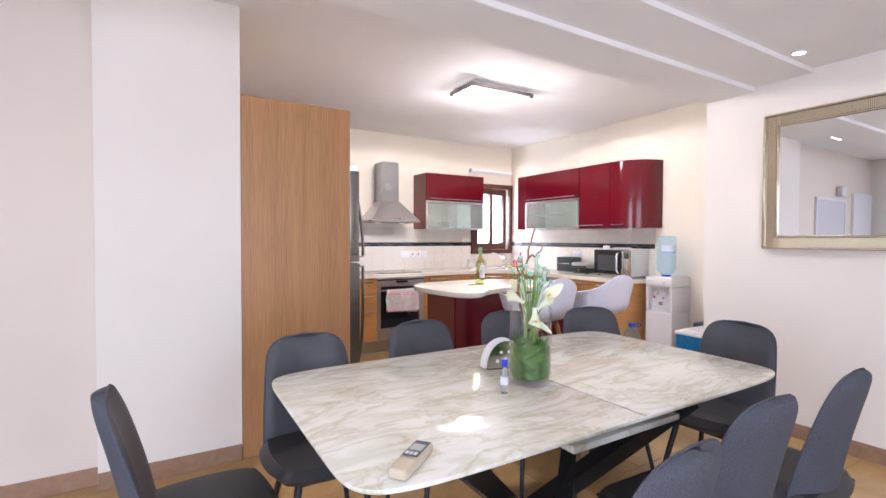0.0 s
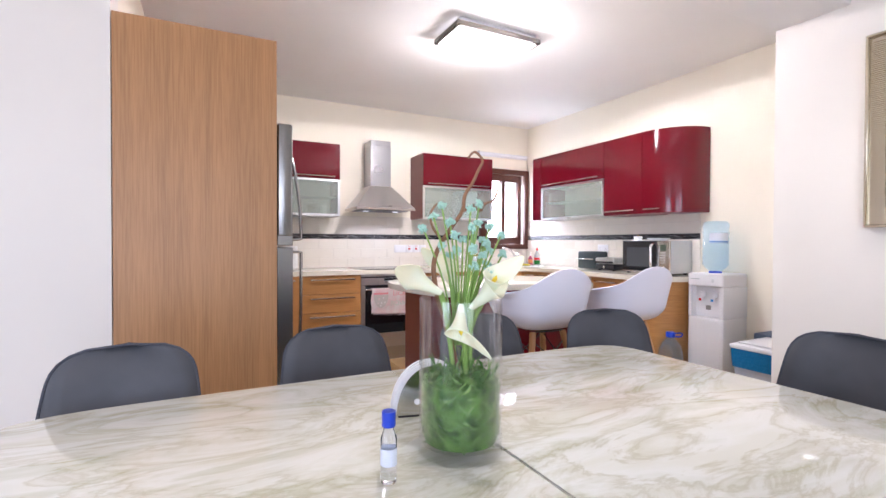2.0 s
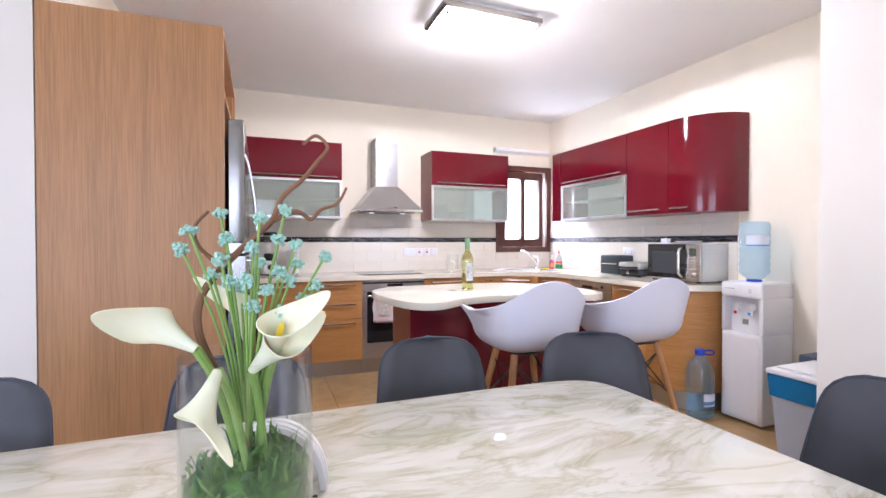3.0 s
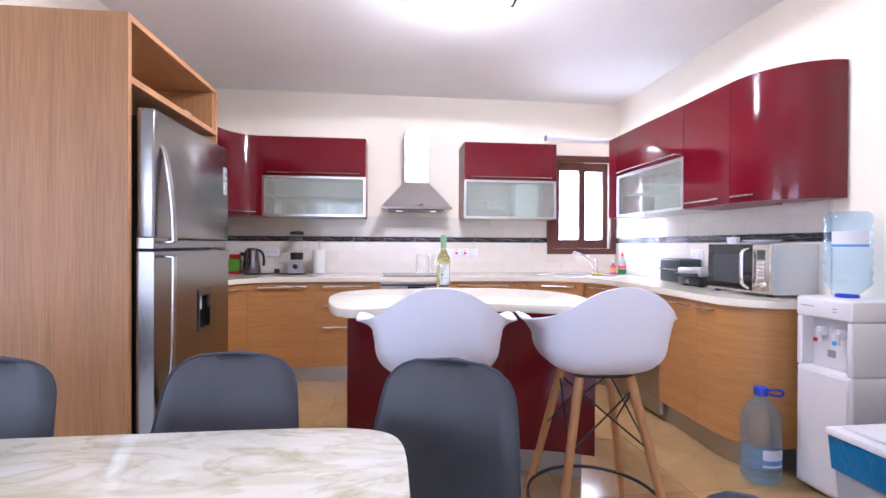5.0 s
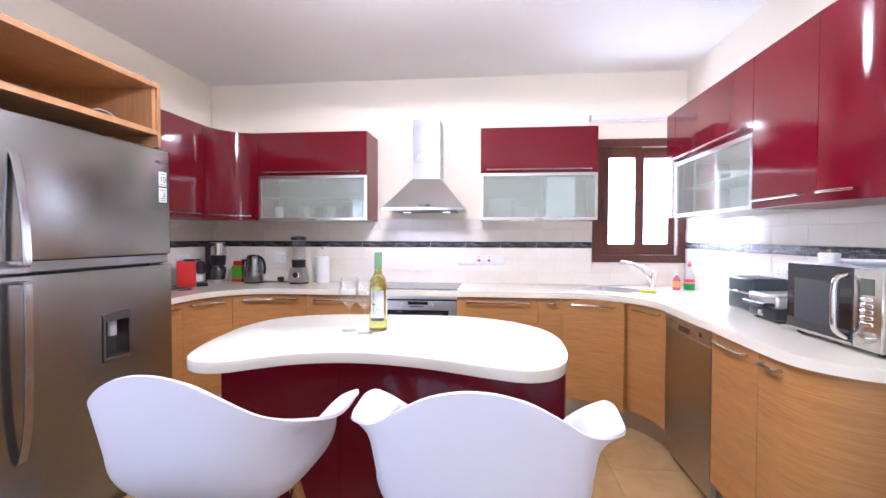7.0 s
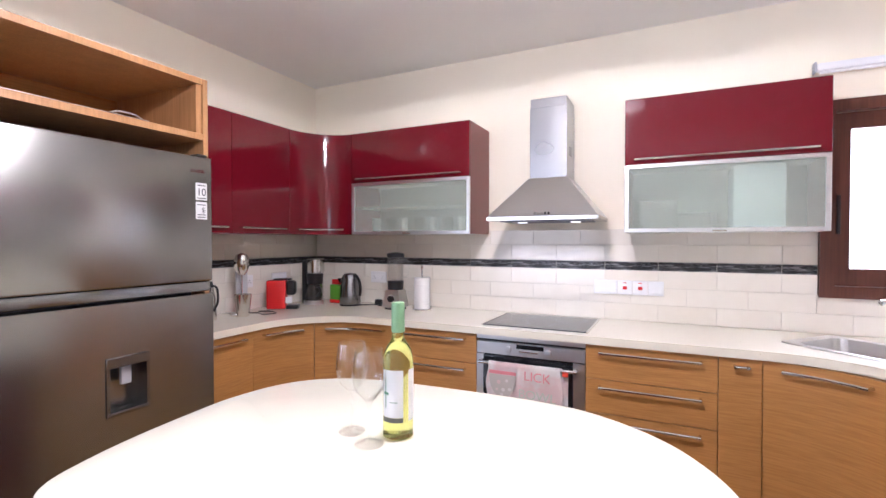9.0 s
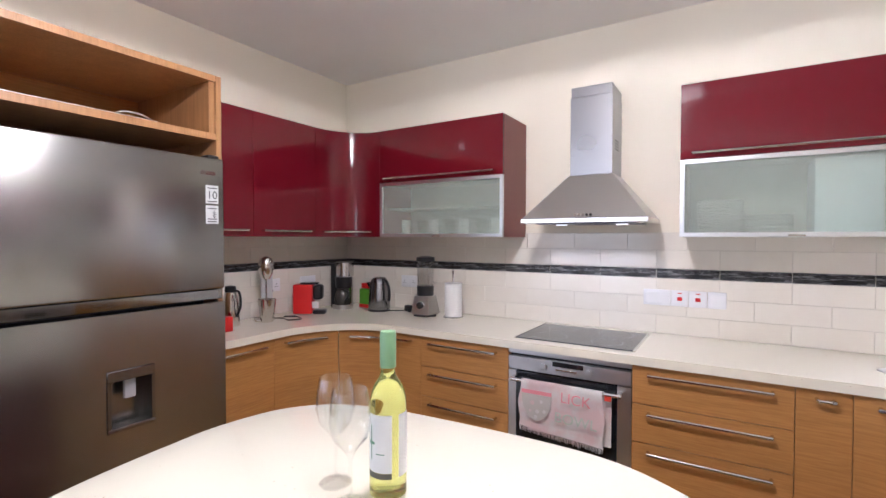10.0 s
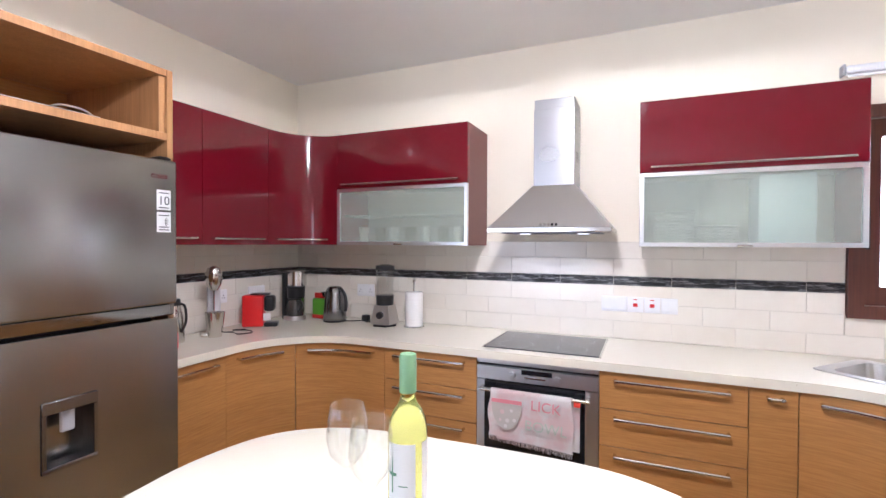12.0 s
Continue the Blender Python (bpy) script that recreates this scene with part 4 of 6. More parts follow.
part("canopy", frustum(-0.32, 0.31, -0.425, -0.002, 1.527, -0.118, 0.115, -0.245, -0.002, 1.765), STEEL, hood, smooth=False)
part("rim", box(-0.325, 0.315, -0.43, -0.001, 1.503, 1.526, 0.002, 1), CHROME_SOFT, hood)
part("chimney", box(-0.113, 0.110, -0.24, -0.002, 1.766, 2.19, 0.002, 1), STEEL_V, hood, smooth=False)
part("chimney_top", box(-0.110, 0.107, -0.237, -0.002, 2.1905, 2.245, 0.002, 1), STEEL_V, hood, smooth=False)
part("filter", box(-0.26, 0.25, -0.37, -0.05, 1.498, 1.5025, 0.001, 1), material("filter_mesh", (0.20, 0.20, 0.21), 0.45, 1.0), hood)
for k in range(5):
    part("button", moved(lathe([(0.0, 0.0), (0.007, 0.0), (0.007, 0.006), (0.0, 0.007)], 12), pose(-0.035 + 0.02 * k, -0.418, 1.54, 53, 0, 0)), CHROME_SOFT if k < 3 else BLACK, hood)
part("vent_slots", join(*[box(0.1122, 0.1132, -0.19, -0.10, z, z + 0.008) for z in (1.90, 1.915, 1.93, 1.945)]), BLACK, hood, smooth=False)
for x in (-0.16, 0.16):
    part("lamp_glass", lathe([(0, 0), (0.03, 0), (0.03, 0.003), (0, 0.003)], 20, (x, -0.23, 1.4945)), material("hood_lamp_glow", (1, 1, 1), 0.5, emit=(0.95, 0.95, 1.0), strength=1.2), hood)

# hob
hob = thing("induction_hob", "flat grey glass hob set in the worktop", "hob", (-0.01, -0.3, 0.902))
part("glass_plate", box(-0.30, 0.27, -0.535, -0.085, 0.9022, 0.908, 0.001, 1), GREY_GLASS, hob)
for _a, _b in ((-0.31, -0.3005), (0.2705, 0.28)):
    part("steel_trim", box(_a, _b, -0.545, -0.075, 0.9022, 0.910), CHROME_SOFT, hob)
for x, y, r in ((-0.16, -0.2, 0.075), (0.13, -0.2, 0.09), (-0.16, -0.42, 0.09), (0.13, -0.42, 0.075)):
    part("cooking_zone", lathe([(r, 0.0), (r, 0.0004), (r - 0.002, 0.0004), (r - 0.002, 0.0)], 40, (x, y, 0.9081)), material("zone_ring", (0.2, 0.2, 0.21), 0.3), hob)

# oven
ov = thing("oven", "built-in steel oven with black glass door and towel", "oven", (-0.024, -0.3, 0.1))
OX0, OX1, OY = -0.321, 0.274, -0.588
part("body", box(OX0 + 0.004, OX1 - 0.004, OY + 0.022, -0.1, 0.137, 0.86), BLACK, ov)
part("top_trim", box(OX0, OX1, OY + 0.002, OY + 0.02, 0.836, 0.8605, 0.001, 1), STEEL, ov)
part("control_panel", box(OX0, OX1, OY, OY + 0.02, 0.755, 0.822, 0.001, 1), STEEL, ov)
part("display", box(-0.09, 0.06, OY - 0.001, OY + 0.0, 0.795, 0.819), GLOSS_BLACK, ov)
part("button_bar", box(-0.075, 0.03, OY - 0.003, OY, 0.776, 0.785, 0.001, 1), CHROME_SOFT, ov)
for x in (-0.135, 0.085):
    part("knob", moved(lathe([(0, 0), (0.018, 0), (0.017, 0.014), (0, 0.016)], 20), pose(x, OY, 0.787, 90, 0, 0)), STEEL, ov)
od = part("door", join(box(OX0, OX1, OY, OY + 0.02, 0.14, 0.28, 0.001, 1), box(OX0, OX0 + 0.04, OY, OY + 0.02, 0.28, 0.75), box(OX1 - 0.06, OX1, OY, OY + 0.02, 0.28, 0.75)), STEEL, ov, "steel door frame", smooth=False)
part("glass", box(OX0 + 0.04, OX1 - 0.06, OY + 0.002, OY + 0.018, 0.28, 0.748), GLOSS_BLACK, od)
hbar = part("handle", join(tube([(OX0 + 0.03, OY - 0.045, 0.715), (OX1 - 0.035, OY - 0.045, 0.715)], 0.009, 10), box(OX0 + 0.028, OX0 + 0.048, OY - 0.045, OY, 0.705, 0.725, 0.003, 1), box(OX1 - 0.055, OX1 - 0.035, OY - 0.045, OY, 0.705, 0.725, 0.003, 1)), CHROME_SOFT, od, "steel oven handle")

tw = thing("tea_towel", "pale pink printed tea towel with a fringe, on the oven handle", "towel", (-0.03, OY - 0.06, 0.42))
TWM = material("towel_cloth", (0.66, 0.60, 0.60), 0.95)
_n = tex(TWM, "ShaderNodeTexNoise", 9, Detail=3.0)
to(TWM, ramp(TWM, _n.outputs[0], [(0.42, (0.66, 0.50, 0.50)), (0.58, (0.68, 0.65, 0.64))]), "Base Color")
_n2 = tex(TWM, "ShaderNodeTexNoise", 400, Detail=2.0)
bump(TWM, _n2.outputs[0], 0.5, 0.001)
TWX0, TWX1 = -0.235, 0.165


def towel(u, v):
    x = TWX0 + (TWX1 - TWX0) * u + 0.006 * math.sin(9 * v + 3 * u)
    fold = 0.004 * math.sin(u * 13 + v * 1.5) * min(1, (1 - v) * 1.6 + 0.1)
    if v < 0.12:
        a = math.pi * v / 0.12
        return (x, OY - 0.045 + 0.012 * math.cos(a), 0.716 + 0.012 * math.sin(a))
    k = (v - 0.12) / 0.88
    return (x + 0.012 * (u - 0.5) * k, OY - 0.058 - fold * k * 1.3, 0.716 - k * (0.218 + 0.03 * u))


part("cloth", sheet(towel, 40, 24, 0.0025), TWM, tw)
part("back_fall", sheet(lambda u, v: (TWX0 + 0.03 + (TWX1 - TWX0) * u, OY - 0.030, 0.71 - 0.24 * v), 10, 6, 0.002), TWM, tw)
fr_b = []
for k in range(64):
    u = (k + 0.5) / 64
    p = Vector(towel(u, 1.0))
    fr_b.append(tube([p, p + Vector((random.uniform(-0.004, 0.004), random.uniform(-0.004, 0.002), -random.uniform(0.018, 0.028)))], 0.0018, 5, 0.001))
tagged(part("fringe", join(*fr_b), TWM, tw), kind="stuff")
PINK = material("pink_print", (0.72, 0.26, 0.30), 0.9)
GREENP = material("mint_print", (0.50, 0.58, 0.50), 0.9)
GREYP = material("grey_print", (0.52, 0.49, 0.46), 0.9)
words("LICK", 0.068, pose(0.045, OY - 0.080, 0.672, 90, 2, 0), PINK, tw)
words("BOWL", 0.068, pose(0.045, OY - 0.082, 0.575, 90, 2, 0), GREENP, tw)
bowl = prism([(0.075 * math.cos(a), 0.125 * math.sin(a)) for a in [math.pi + math.pi * k / 20 for k in range(21)]], 0, 0.0015)
part("bowl_print", moved(bowl, pose(-0.145, OY - 0.072, 0.665, 90, 0, 0)), GREYP, tw, "grey dotted bowl print")
part("bowl_rim_print", box(-0.22, -0.07, OY - 0.0725, OY - 0.071, 0.667, 0.685), PINK, tw)
for k, (x, z, r) in enumerate(((-0.165, 0.625, 0.011), (-0.12, 0.635, 0.008), (-0.14, 0.585, 0.010), (-0.175, 0.585, 0.007), (-0.148, 0.558, 0.009), (-0.105, 0.59, 0.009))):
    part("dot_print", moved(lathe([(0, 0), (r, 0), (r, 0.0012), (0, 0.0012)], 14), pose(x, OY - 0.073, z, 90, 0, 0)), TWM, tw)
part("tag", box(0.17, 0.20, OY - 0.06, OY - 0.056, 0.69, 0.712, 0.001, 1), material("red_tag", (0.7, 0.06, 0.03), 0.6), tw)

# dishwasher in the straight run
INKD = material("dark_display", (0.03, 0.03, 0.035), 0.15)
dw = thing("dishwasher", "brushed steel dishwasher under the worktop", "dishwasher", (1.8, -1.39, 0.1))
a, b = cut["j"], cut["k"]
part("door", strip(EDGE, a + 0.003, b - 0.003, DOOR - 0.002, DOOR + 0.03, 0.145, 0.775, 0.002), DISHSTEEL, dw)
part("kick_panel", strip(EDGE, a + 0.003, b - 0.003, DOOR + 0.004, DOOR + 0.03, 0.045, 0.141, 0.002), DISHSTEEL, dw)
part("control_panel", strip(EDGE, a + 0.003, b - 0.003, DOOR - 0.004, DOOR + 0.03, 0.779, 0.856, 0.002), DISHSTEEL, dw)
part("body", strip(EDGE, a + 0.006, b - 0.006, DOOR + 0.032, 0.45, 0.115, 0.858), BLACK, dw)
part("grip", strip(EDGE, a + 0.20, b - 0.24, DOOR - 0.007, DOOR - 0.0045, 0.79, 0.818), BLACK, dw)
part("display", strip(EDGE, b - 0.13, b - 0.10, DOOR - 0.007, DOOR - 0.0045, 0.806, 0.826), INKD, dw)
part("handle_lip", strip(EDGE, a + 0.34, b - 0.16, DOOR - 0.012, DOOR - 0.0045, 0.800, 0.808), CHROME_SOFT, dw)
for k in range(4):
    part("button", strip(EDGE, a + 0.06 + 0.03 * k, a + 0.078 + 0.03 * k, DOOR - 0.008, DOOR - 0.0045, 0.82, 0.83), CHROME_SOFT, dw)

# sink and tap
sk = thing("kitchen_sink", "stainless steel inset sink with drainer in the corner", "sink", (1.53, -0.44, 0.902))
rim_o, rim_i = at_sink(rounded(0, 0, 0.36, 0.20, 0.04)), at_sink(rounded(-0.11, 0, 0.198, 0.158, 0.045))
bm = bmesh.new()
vo = [bm.verts.new((x, y, 0.906)) for x, y in rim_o]
vb = [bm.verts.new((x, y, 0.9025)) for x, y in at_sink(rounded(0, 0, 0.364, 0.204, 0.042))]
vi = [bm.verts.new((x, y, 0.905)) for x, y in rim_i]
vd = [bm.verts.new((x, y, 0.76)) for x, y in at_sink(rounded(-0.11, 0, 0.175, 0.135, 0.05))]
n = len(vo)
for k in range(n):
    j = (k + 1) % n
    bm.faces.new((vb[k], vb[j], vo[j], vo[k]))
    bm.faces.new((vo[k], vo[j], vi[j], vi[k]))
    bm.faces.new((vi[k], vi[j], vd[j], vd[k]))
bm.faces.new(vd)
bmesh.ops.recalc_face_normals(bm, faces=bm.faces)
part("basin", bm, STEEL, sk, smooth=False)
for k in range(7):
    part("drainer_rib", moved(box(0.12, 0.33, -0.14 + 0.045 * k, -0.134 + 0.045 * k, 0.9062, 0.909, 0.001, 1), SINK), STEEL, sk)
tp = thing("kitchen_tap", "chrome mixer tap with a long raised spout", "tap", (1.76, -0.25, 0.906))
part("body", lathe([(0.026, 0), (0.026, 0.012), (0.022, 0.016), (0.022, 0.10), (0.024, 0.104), (0.024, 0.135), (0.012, 0.143), (0, 0.144)], 24, (1.76, -0.25, 0.903)), CHROME, tp)
part("spout", tube([tuple(p) for p in smooth_line([(1.755, -0.255, 0.95), (1.68, -0.27, 1.04), (1.60, -0.285, 1.095), (1.52, -0.30, 1.11), (1.515, -0.301, 1.095)], 6)], 0.011, 12), CHROME, tp)
part("lever", tube([(1.76, -0.25, 1.035), (1.70, -0.18, 1.075)], 0.006, 8), CHROME, tp)
sp = thing("sponge", "yellow washing-up sponge at the sink edge", "sponge", (1.64, -0.62, 0.907))
part("pad", moved(box(-0.05, 0.05, -0.02, 0.02, 0, 0.022, 0.008, 3), pose(1.62, -0.60, 0.910, 0, 0, -35)), material("yellow_foam", (0.75, 0.62, 0.07), 0.9), sp)


def bottle(name, label, category, x, y, z, profile, body_mat, parts=()):
    t = thing(name, label, category, (x, y, z))
    part("body", lathe(profile, 24), body_mat, t, world=False)
    for pn, pr, pm, lb in parts:
        part(pn, lathe(pr, 24), pm, t, lb, world=False)
    return t


REDP = material("red_plastic", (0.62, 0.02, 0.02), 0.3)
PINKSOAP = material("pink_soap", (0.85, 0.20, 0.35), 0.15, trans=0.4)
GREENSOAP = material("green_soap", (0.03, 0.30, 0.05), 0.1, trans=0.3)
soap = bottle("hand_soap", "small pink hand soap bottle with a pump", "soap bottle", 1.915, -0.305, 0.903, [(0, 0), (0.026, 0), (0.027, 0.01), (0.027, 0.075), (0.012, 0.10), (0.011, 0.11), (0, 0.11)], PINKSOAP,
              (("pump", [(0.011, 0.111), (0.011, 0.122), (0.004, 0.124), (0.004, 0.145), (0.012, 0.146), (0.012, 0.152), (0, 0.152)], WHITE, "white pump"),
               ("label", [(0.0275, 0.02), (0.0277, 0.02), (0.0277, 0.065), (0.0275, 0.065)], material("orange_label", (0.8, 0.3, 0.12), 0.5), "orange label")))
dish = bottle("dish_soap", "green washing-up liquid bottle with a red cap", "soap bottle", 2.0, -0.325, 0.903, [(0, 0), (0.036, 0), (0.038, 0.01), (0.038, 0.08), (0.032, 0.12), (0.014, 0.165), (0.013, 0.175), (0, 0.175)], material("clear_plastic", (0.85, 0.9, 0.9), 0.1, trans=0.6),
              (("liquid", [(0.0385, 0.004), (0.0388, 0.01), (0.0388, 0.05), (0.0385, 0.052)], GREENSOAP, "green liquid"),
               ("cap", [(0.014, 0.176), (0.014, 0.195), (0.006, 0.20), (0.005, 0.215), (0, 0.216)], REDP, "red cap"),
               ("label", [(0.0382, 0.06), (0.0384, 0.06), (0.0384, 0.085), (0.0382, 0.085)], REDP, "red label")))

# microwave
mw = thing("microwave", "silver microwave oven with a black glass door", "microwave", (1.93, -2.02, 0.903))
MX, MY0, MY1, MZ0, MZ1 = 1.79, -2.33, -1.84, 0.915, 1.195
part("case", box(MX + 0.02, 2.082, MY0, MY1, MZ0, MZ1, 0.005, 2), material("silver_case", (0.62, 0.64, 0.67), 0.35, 0.6), mw)
md = part("door", box(MX, MX + 0.019, MY0 + 0.125, MY1, MZ0 + 0.003, MZ1 - 0.003, 0.003, 1), GLOSS_BLACK, mw, "black glass door")
part("window", box(MX - 0.001, MX, MY0 + 0.19, MY1 - 0.05, MZ0 + 0.05, MZ1 - 0.06), material("door_mesh", (0.05, 0.055, 0.06), 0.25), md)
part("trim", box(MX - 0.001, MX + 0.001, MY0 + 0.125, MY1, MZ0 + 0.003, MZ0 + 0.014), CHROME_SOFT, md)
part("handle", tube([tuple(p) for p in smooth_line([(MX, MY0 + 0.15, MZ0 + 0.03), (MX - 0.04, MY0 + 0.15, MZ0 + 0.06), (MX - 0.045, MY0 + 0.15, MZ0 + 0.14), (MX - 0.04, MY0 + 0.15, MZ1 - 0.05), (MX, MY0 + 0.15, MZ1 - 0.025)], 5)], 0.011, 10), CHROME_SOFT, md, "curved silver handle")
pn = part("control_panel", box(MX, MX + 0.019, MY0, MY0 + 0.124, MZ0 + 0.003, MZ1 - 0.003, 0.003, 1), CHROME_SOFT, mw, "silver control panel")
part("display", box(MX - 0.002, MX, MY0 + 0.035, MY0 + 0.09, MZ1 - 0.09, MZ1 - 0.035), material("lcd", (0.08, 0.10, 0.07), 0.2), pn)
for k in range(5):
    part("button", box(MX - 0.004, MX, MY0 + 0.035, MY0 + 0.09, MZ0 + 0.085 + 0.021 * k, MZ0 + 0.098 + 0.021 * k, 0.002, 1), CHROME, pn)
part("knob", moved(lathe([(0, 0), (0.02, 0), (0.019, 0.018), (0, 0.02)], 20), pose(MX, MY0 + 0.062, MZ0 + 0.045, 0, -90, 0)), CHROME_SOFT, pn)
for x in (MX + 0.04, 2.05):
    for y in (MY0 + 0.04, MY1 - 0.04):
        part("foot", box(x - 0.012, x + 0.012, y - 0.012, y + 0.012, 0.9025, 0.9148), BLACK, mw)
cup = thing("sugar_bowl", "small white lidded bowl on the microwave", "bowl", (1.90, -1.92, 1.196))
part("bowl", lathe([(0, 0), (0.032, 0), (0.038, 0.035), (0.034, 0.04), (0, 0.042)], 24), WHITE, cup, world=False)
part("knob", lathe([(0.004, 0.0425), (0.008, 0.052), (0, 0.055)], 14), material("brass_knob", (0.45, 0.3, 0.1), 0.3, 1.0), cup, world=False)
pl = thing("plate", "white rimmed plate lying on the microwave", "plate", (1.92, -2.12, 1.196))
part("dish", lathe([(0, 0), (0.055, 0), (0.095, 0.018), (0.096, 0.021), (0.055, 0.006), (0, 0.005)], 32), WHITE, pl, world=False)

# toaster and sandwich grill
ts = thing("toaster", "black toaster on the worktop", "toaster", (1.95, -1.29, 0.903))
part("body", box(1.87, 2.05, -1.42, -1.17, 0.908, 1.085, 0.015, 3), material("dark_teal_metal", (0.035, 0.05, 0.055), 0.35), ts)
part("slot", box(1.92, 1.95, -1.39, -1.20, 1.0852, 1.087), BLACK, ts)
part("slot", box(1.975, 2.005, -1.39, -1.20, 1.0852, 1.087), BLACK, ts)
part("lever", box(1.855, 1.8695, -1.40, -1.18, 1.0, 1.012, 0.003, 1), CHROME_SOFT, ts)
gr = thing("sandwich_grill", "black and steel sandwich grill with its lid shut", "grill", (1.94, -1.58, 0.903))
part("base", box(1.83, 2.04, -1.70, -1.465, 0.912, 0.965, 0.012, 2), BLACK, gr)
part("lid", box(1.825, 2.04, -1.705, -1.46, 0.967, 1.03, 0.018, 3), STEEL, gr)
part("handle", tube([(1.83, -1.685, 0.985), (1.79, -1.675, 0.985), (1.79, -1.495, 0.985), (1.83, -1.485, 0.985)], 0.009, 8), BLACK, gr)
part("dial", moved(lathe([(0, 0), (0.016, 0), (0.015, 0.012), (0, 0.013)], 18), pose(1.83, -1.585, 0.938, 0, -90, 0)), CHROME_SOFT, gr)
for y in (-1.675, -1.49):
    part("foot", box(1.85, 1.88, y - 0.012, y + 0.012, 0.9025, 0.9115), BLACK, gr)

# water dispenser and its bottle
wd = thing("water_dispenser", "white floor-standing water dispenser with two taps", "water dispenser", (1.93, -2.64, 0))
DX, DY0, DY1 = 1.785, -2.79, -2.505
part("cabinet", join(box(DX, 2.085, DY0, DY1, 0.02, 0.60, 0.012, 3), box(DX + 0.06, 2.085, DY0, DY1, 0.60, 0.84, 0.004, 1), box(DX, 2.085, DY0, DY0 + 0.03, 0.60, 0.84, 0.006, 2), box(DX, 2.085, DY1 - 0.03, DY1, 0.60, 0.84, 0.006, 2), box(DX - 0.008, 2.085, DY0, DY1, 0.84, 0.94, 0.015, 3)), WHITE, wd)
part("lower_door", box(DX - 0.006, DX - 0.0005, DY0 + 0.02, DY1 - 0.02, 0.04, 0.585, 0.003, 1), WHITE, wd)
for y, c, l in ((DY1 - 0.095, REDP, "white tap with a red mark"), (DY0 + 0.095, material("blue_mark", (0.05, 0.35, 0.75), 0.3), "white tap with a blue mark")):
    t = part("tap", join(box(DX + 0.02, DX + 0.06, y - 0.016, y + 0.016, 0.755, 0.795, 0.004, 1), lathe([(0, 0), (0.012, 0), (0.014, 0.055), (0, 0.056)], 14, (DX + 0.022, y, 0.725))), WHITE, wd, l)
    part("lever", box(DX + 0.002, DX + 0.014, y - 0.008, y + 0.008, 0.726, 0.745, 0.002, 1), c, t)
part("drain_label", box(DX + 0.0575, DX + 0.0595, DY0 + 0.135, DY0 + 0.175, 0.655, 0.69), material("grey_label", (0.3, 0.28, 0.27), 0.4), wd)
part("marks", join(box(DX - 0.0095, DX - 0.0082, DY0 + 0.07, DY0 + 0.09, 0.892, 0.897), box(DX - 0.0095, DX - 0.0082, DY0 + 0.07, DY0 + 0.09, 0.878, 0.883), box(DX - 0.0095, DX - 0.0082, DY1 - 0.10, DY1 - 0.03, 0.893, 0.898)), material("grey_marks", (0.35, 0.4, 0.42), 0.5), wd)
WATER = see_through("blue_plastic_bottle", (0.80, 0.91, 0.98), 1.0, 0.09, (0.25, 0.55, 0.90))
LABELB = material("white_label", (0.72, 0.76, 0.84), 0.5)
BLUE = material("blue_cap", (0.02, 0.06, 0.50), 0.3)


def ribbed(r, z0, z1, n, depth=0.010):
    out = []
    for k in range(n * 4 + 1):
        t = k / (n * 4)
        out.append((r - depth * (0.5 - 0.5 * math.cos(2 * math.pi * t * n)), z0 + (z1 - z0) * t))
    return out


def curved_label(a0, a1, z0, z1, r, n=16):
    bm = bmesh.new()
    lo = [bm.verts.new((r * math.cos(radians(a0 + (a1 - a0) * k / n)), r * math.sin(radians(a0 + (a1 - a0) * k / n)), z0)) for k in range(n + 1)]
    hi = [bm.verts.new((v.co.x, v.co.y, z1)) for v in lo]
    for k in range(n):
        bm.faces.new((lo[k], lo[k + 1], hi[k + 1], hi[k]))
    return bm


wb = thing("water_bottle", "large blue-tinted water bottle upturned on the dispenser", "water bottle", (1.91, -2.645, 0.941))
part("bottle", lathe([(0, 0.0), (0.035, 0.0), (0.04, 0.012), (0.075, 0.045)] + ribbed(0.093, 0.07, 0.36, 6, 0.007) + [(0.089, 0.385), (0.075, 0.402), (0.04, 0.405), (0, 0.395)], 36), WATER, wb, world=False)
part("collar", lathe([(0.042, 0.0), (0.046, 0.0), (0.046, 0.014), (0.042, 0.014)], 28), BLUE, wb, world=False)
part("label", curved_label(-175, -85, 0.235, 0.31, 0.0940), LABELB, wb, "white and blue label", world=False)
part("label_band", curved_label(-175, -85, 0.238, 0.25, 0.0944), material("blue_band", (0.12, 0.3, 0.6), 0.5), wb, world=False)

jug = thing("water_jug", "large clear water bottle with blue cap on the floor", "water bottle", (1.625, -2.47, 0.0))
part("bottle", lathe([(0, 0.004), (0.066, 0.002), (0.082, 0.012)] + ribbed(0.090, 0.03, 0.20, 6, 0.010) + [(0.090, 0.22), (0.090, 0.30)] + [(0.084, 0.335), (0.070, 0.375), (0.046, 0.405), (0.031, 0.42), (0.028, 0.43), (0, 0.431)], 36), WATER, jug, world=False)
part("cap", lathe([(0.031, 0.432), (0.033, 0.434), (0.033, 0.468), (0.030, 0.472), (0, 0.472)], 28), BLUE, jug, world=False)
part("handle", tube([tuple(p) for p in smooth_line([(0.03, -0.01, 0.455), (0.06, -0.03, 0.462), (0.085, -0.04, 0.455), (0.08, -0.035, 0.435), (0.05, -0.02, 0.432), (0.03, -0.008, 0.44)], 5)], 0.006, 8), BLUE, jug, world=False)
part("label", curved_label(-125, -55, 0.10, 0.185, 0.0905), LABELB, jug, "white and blue label", world=False)
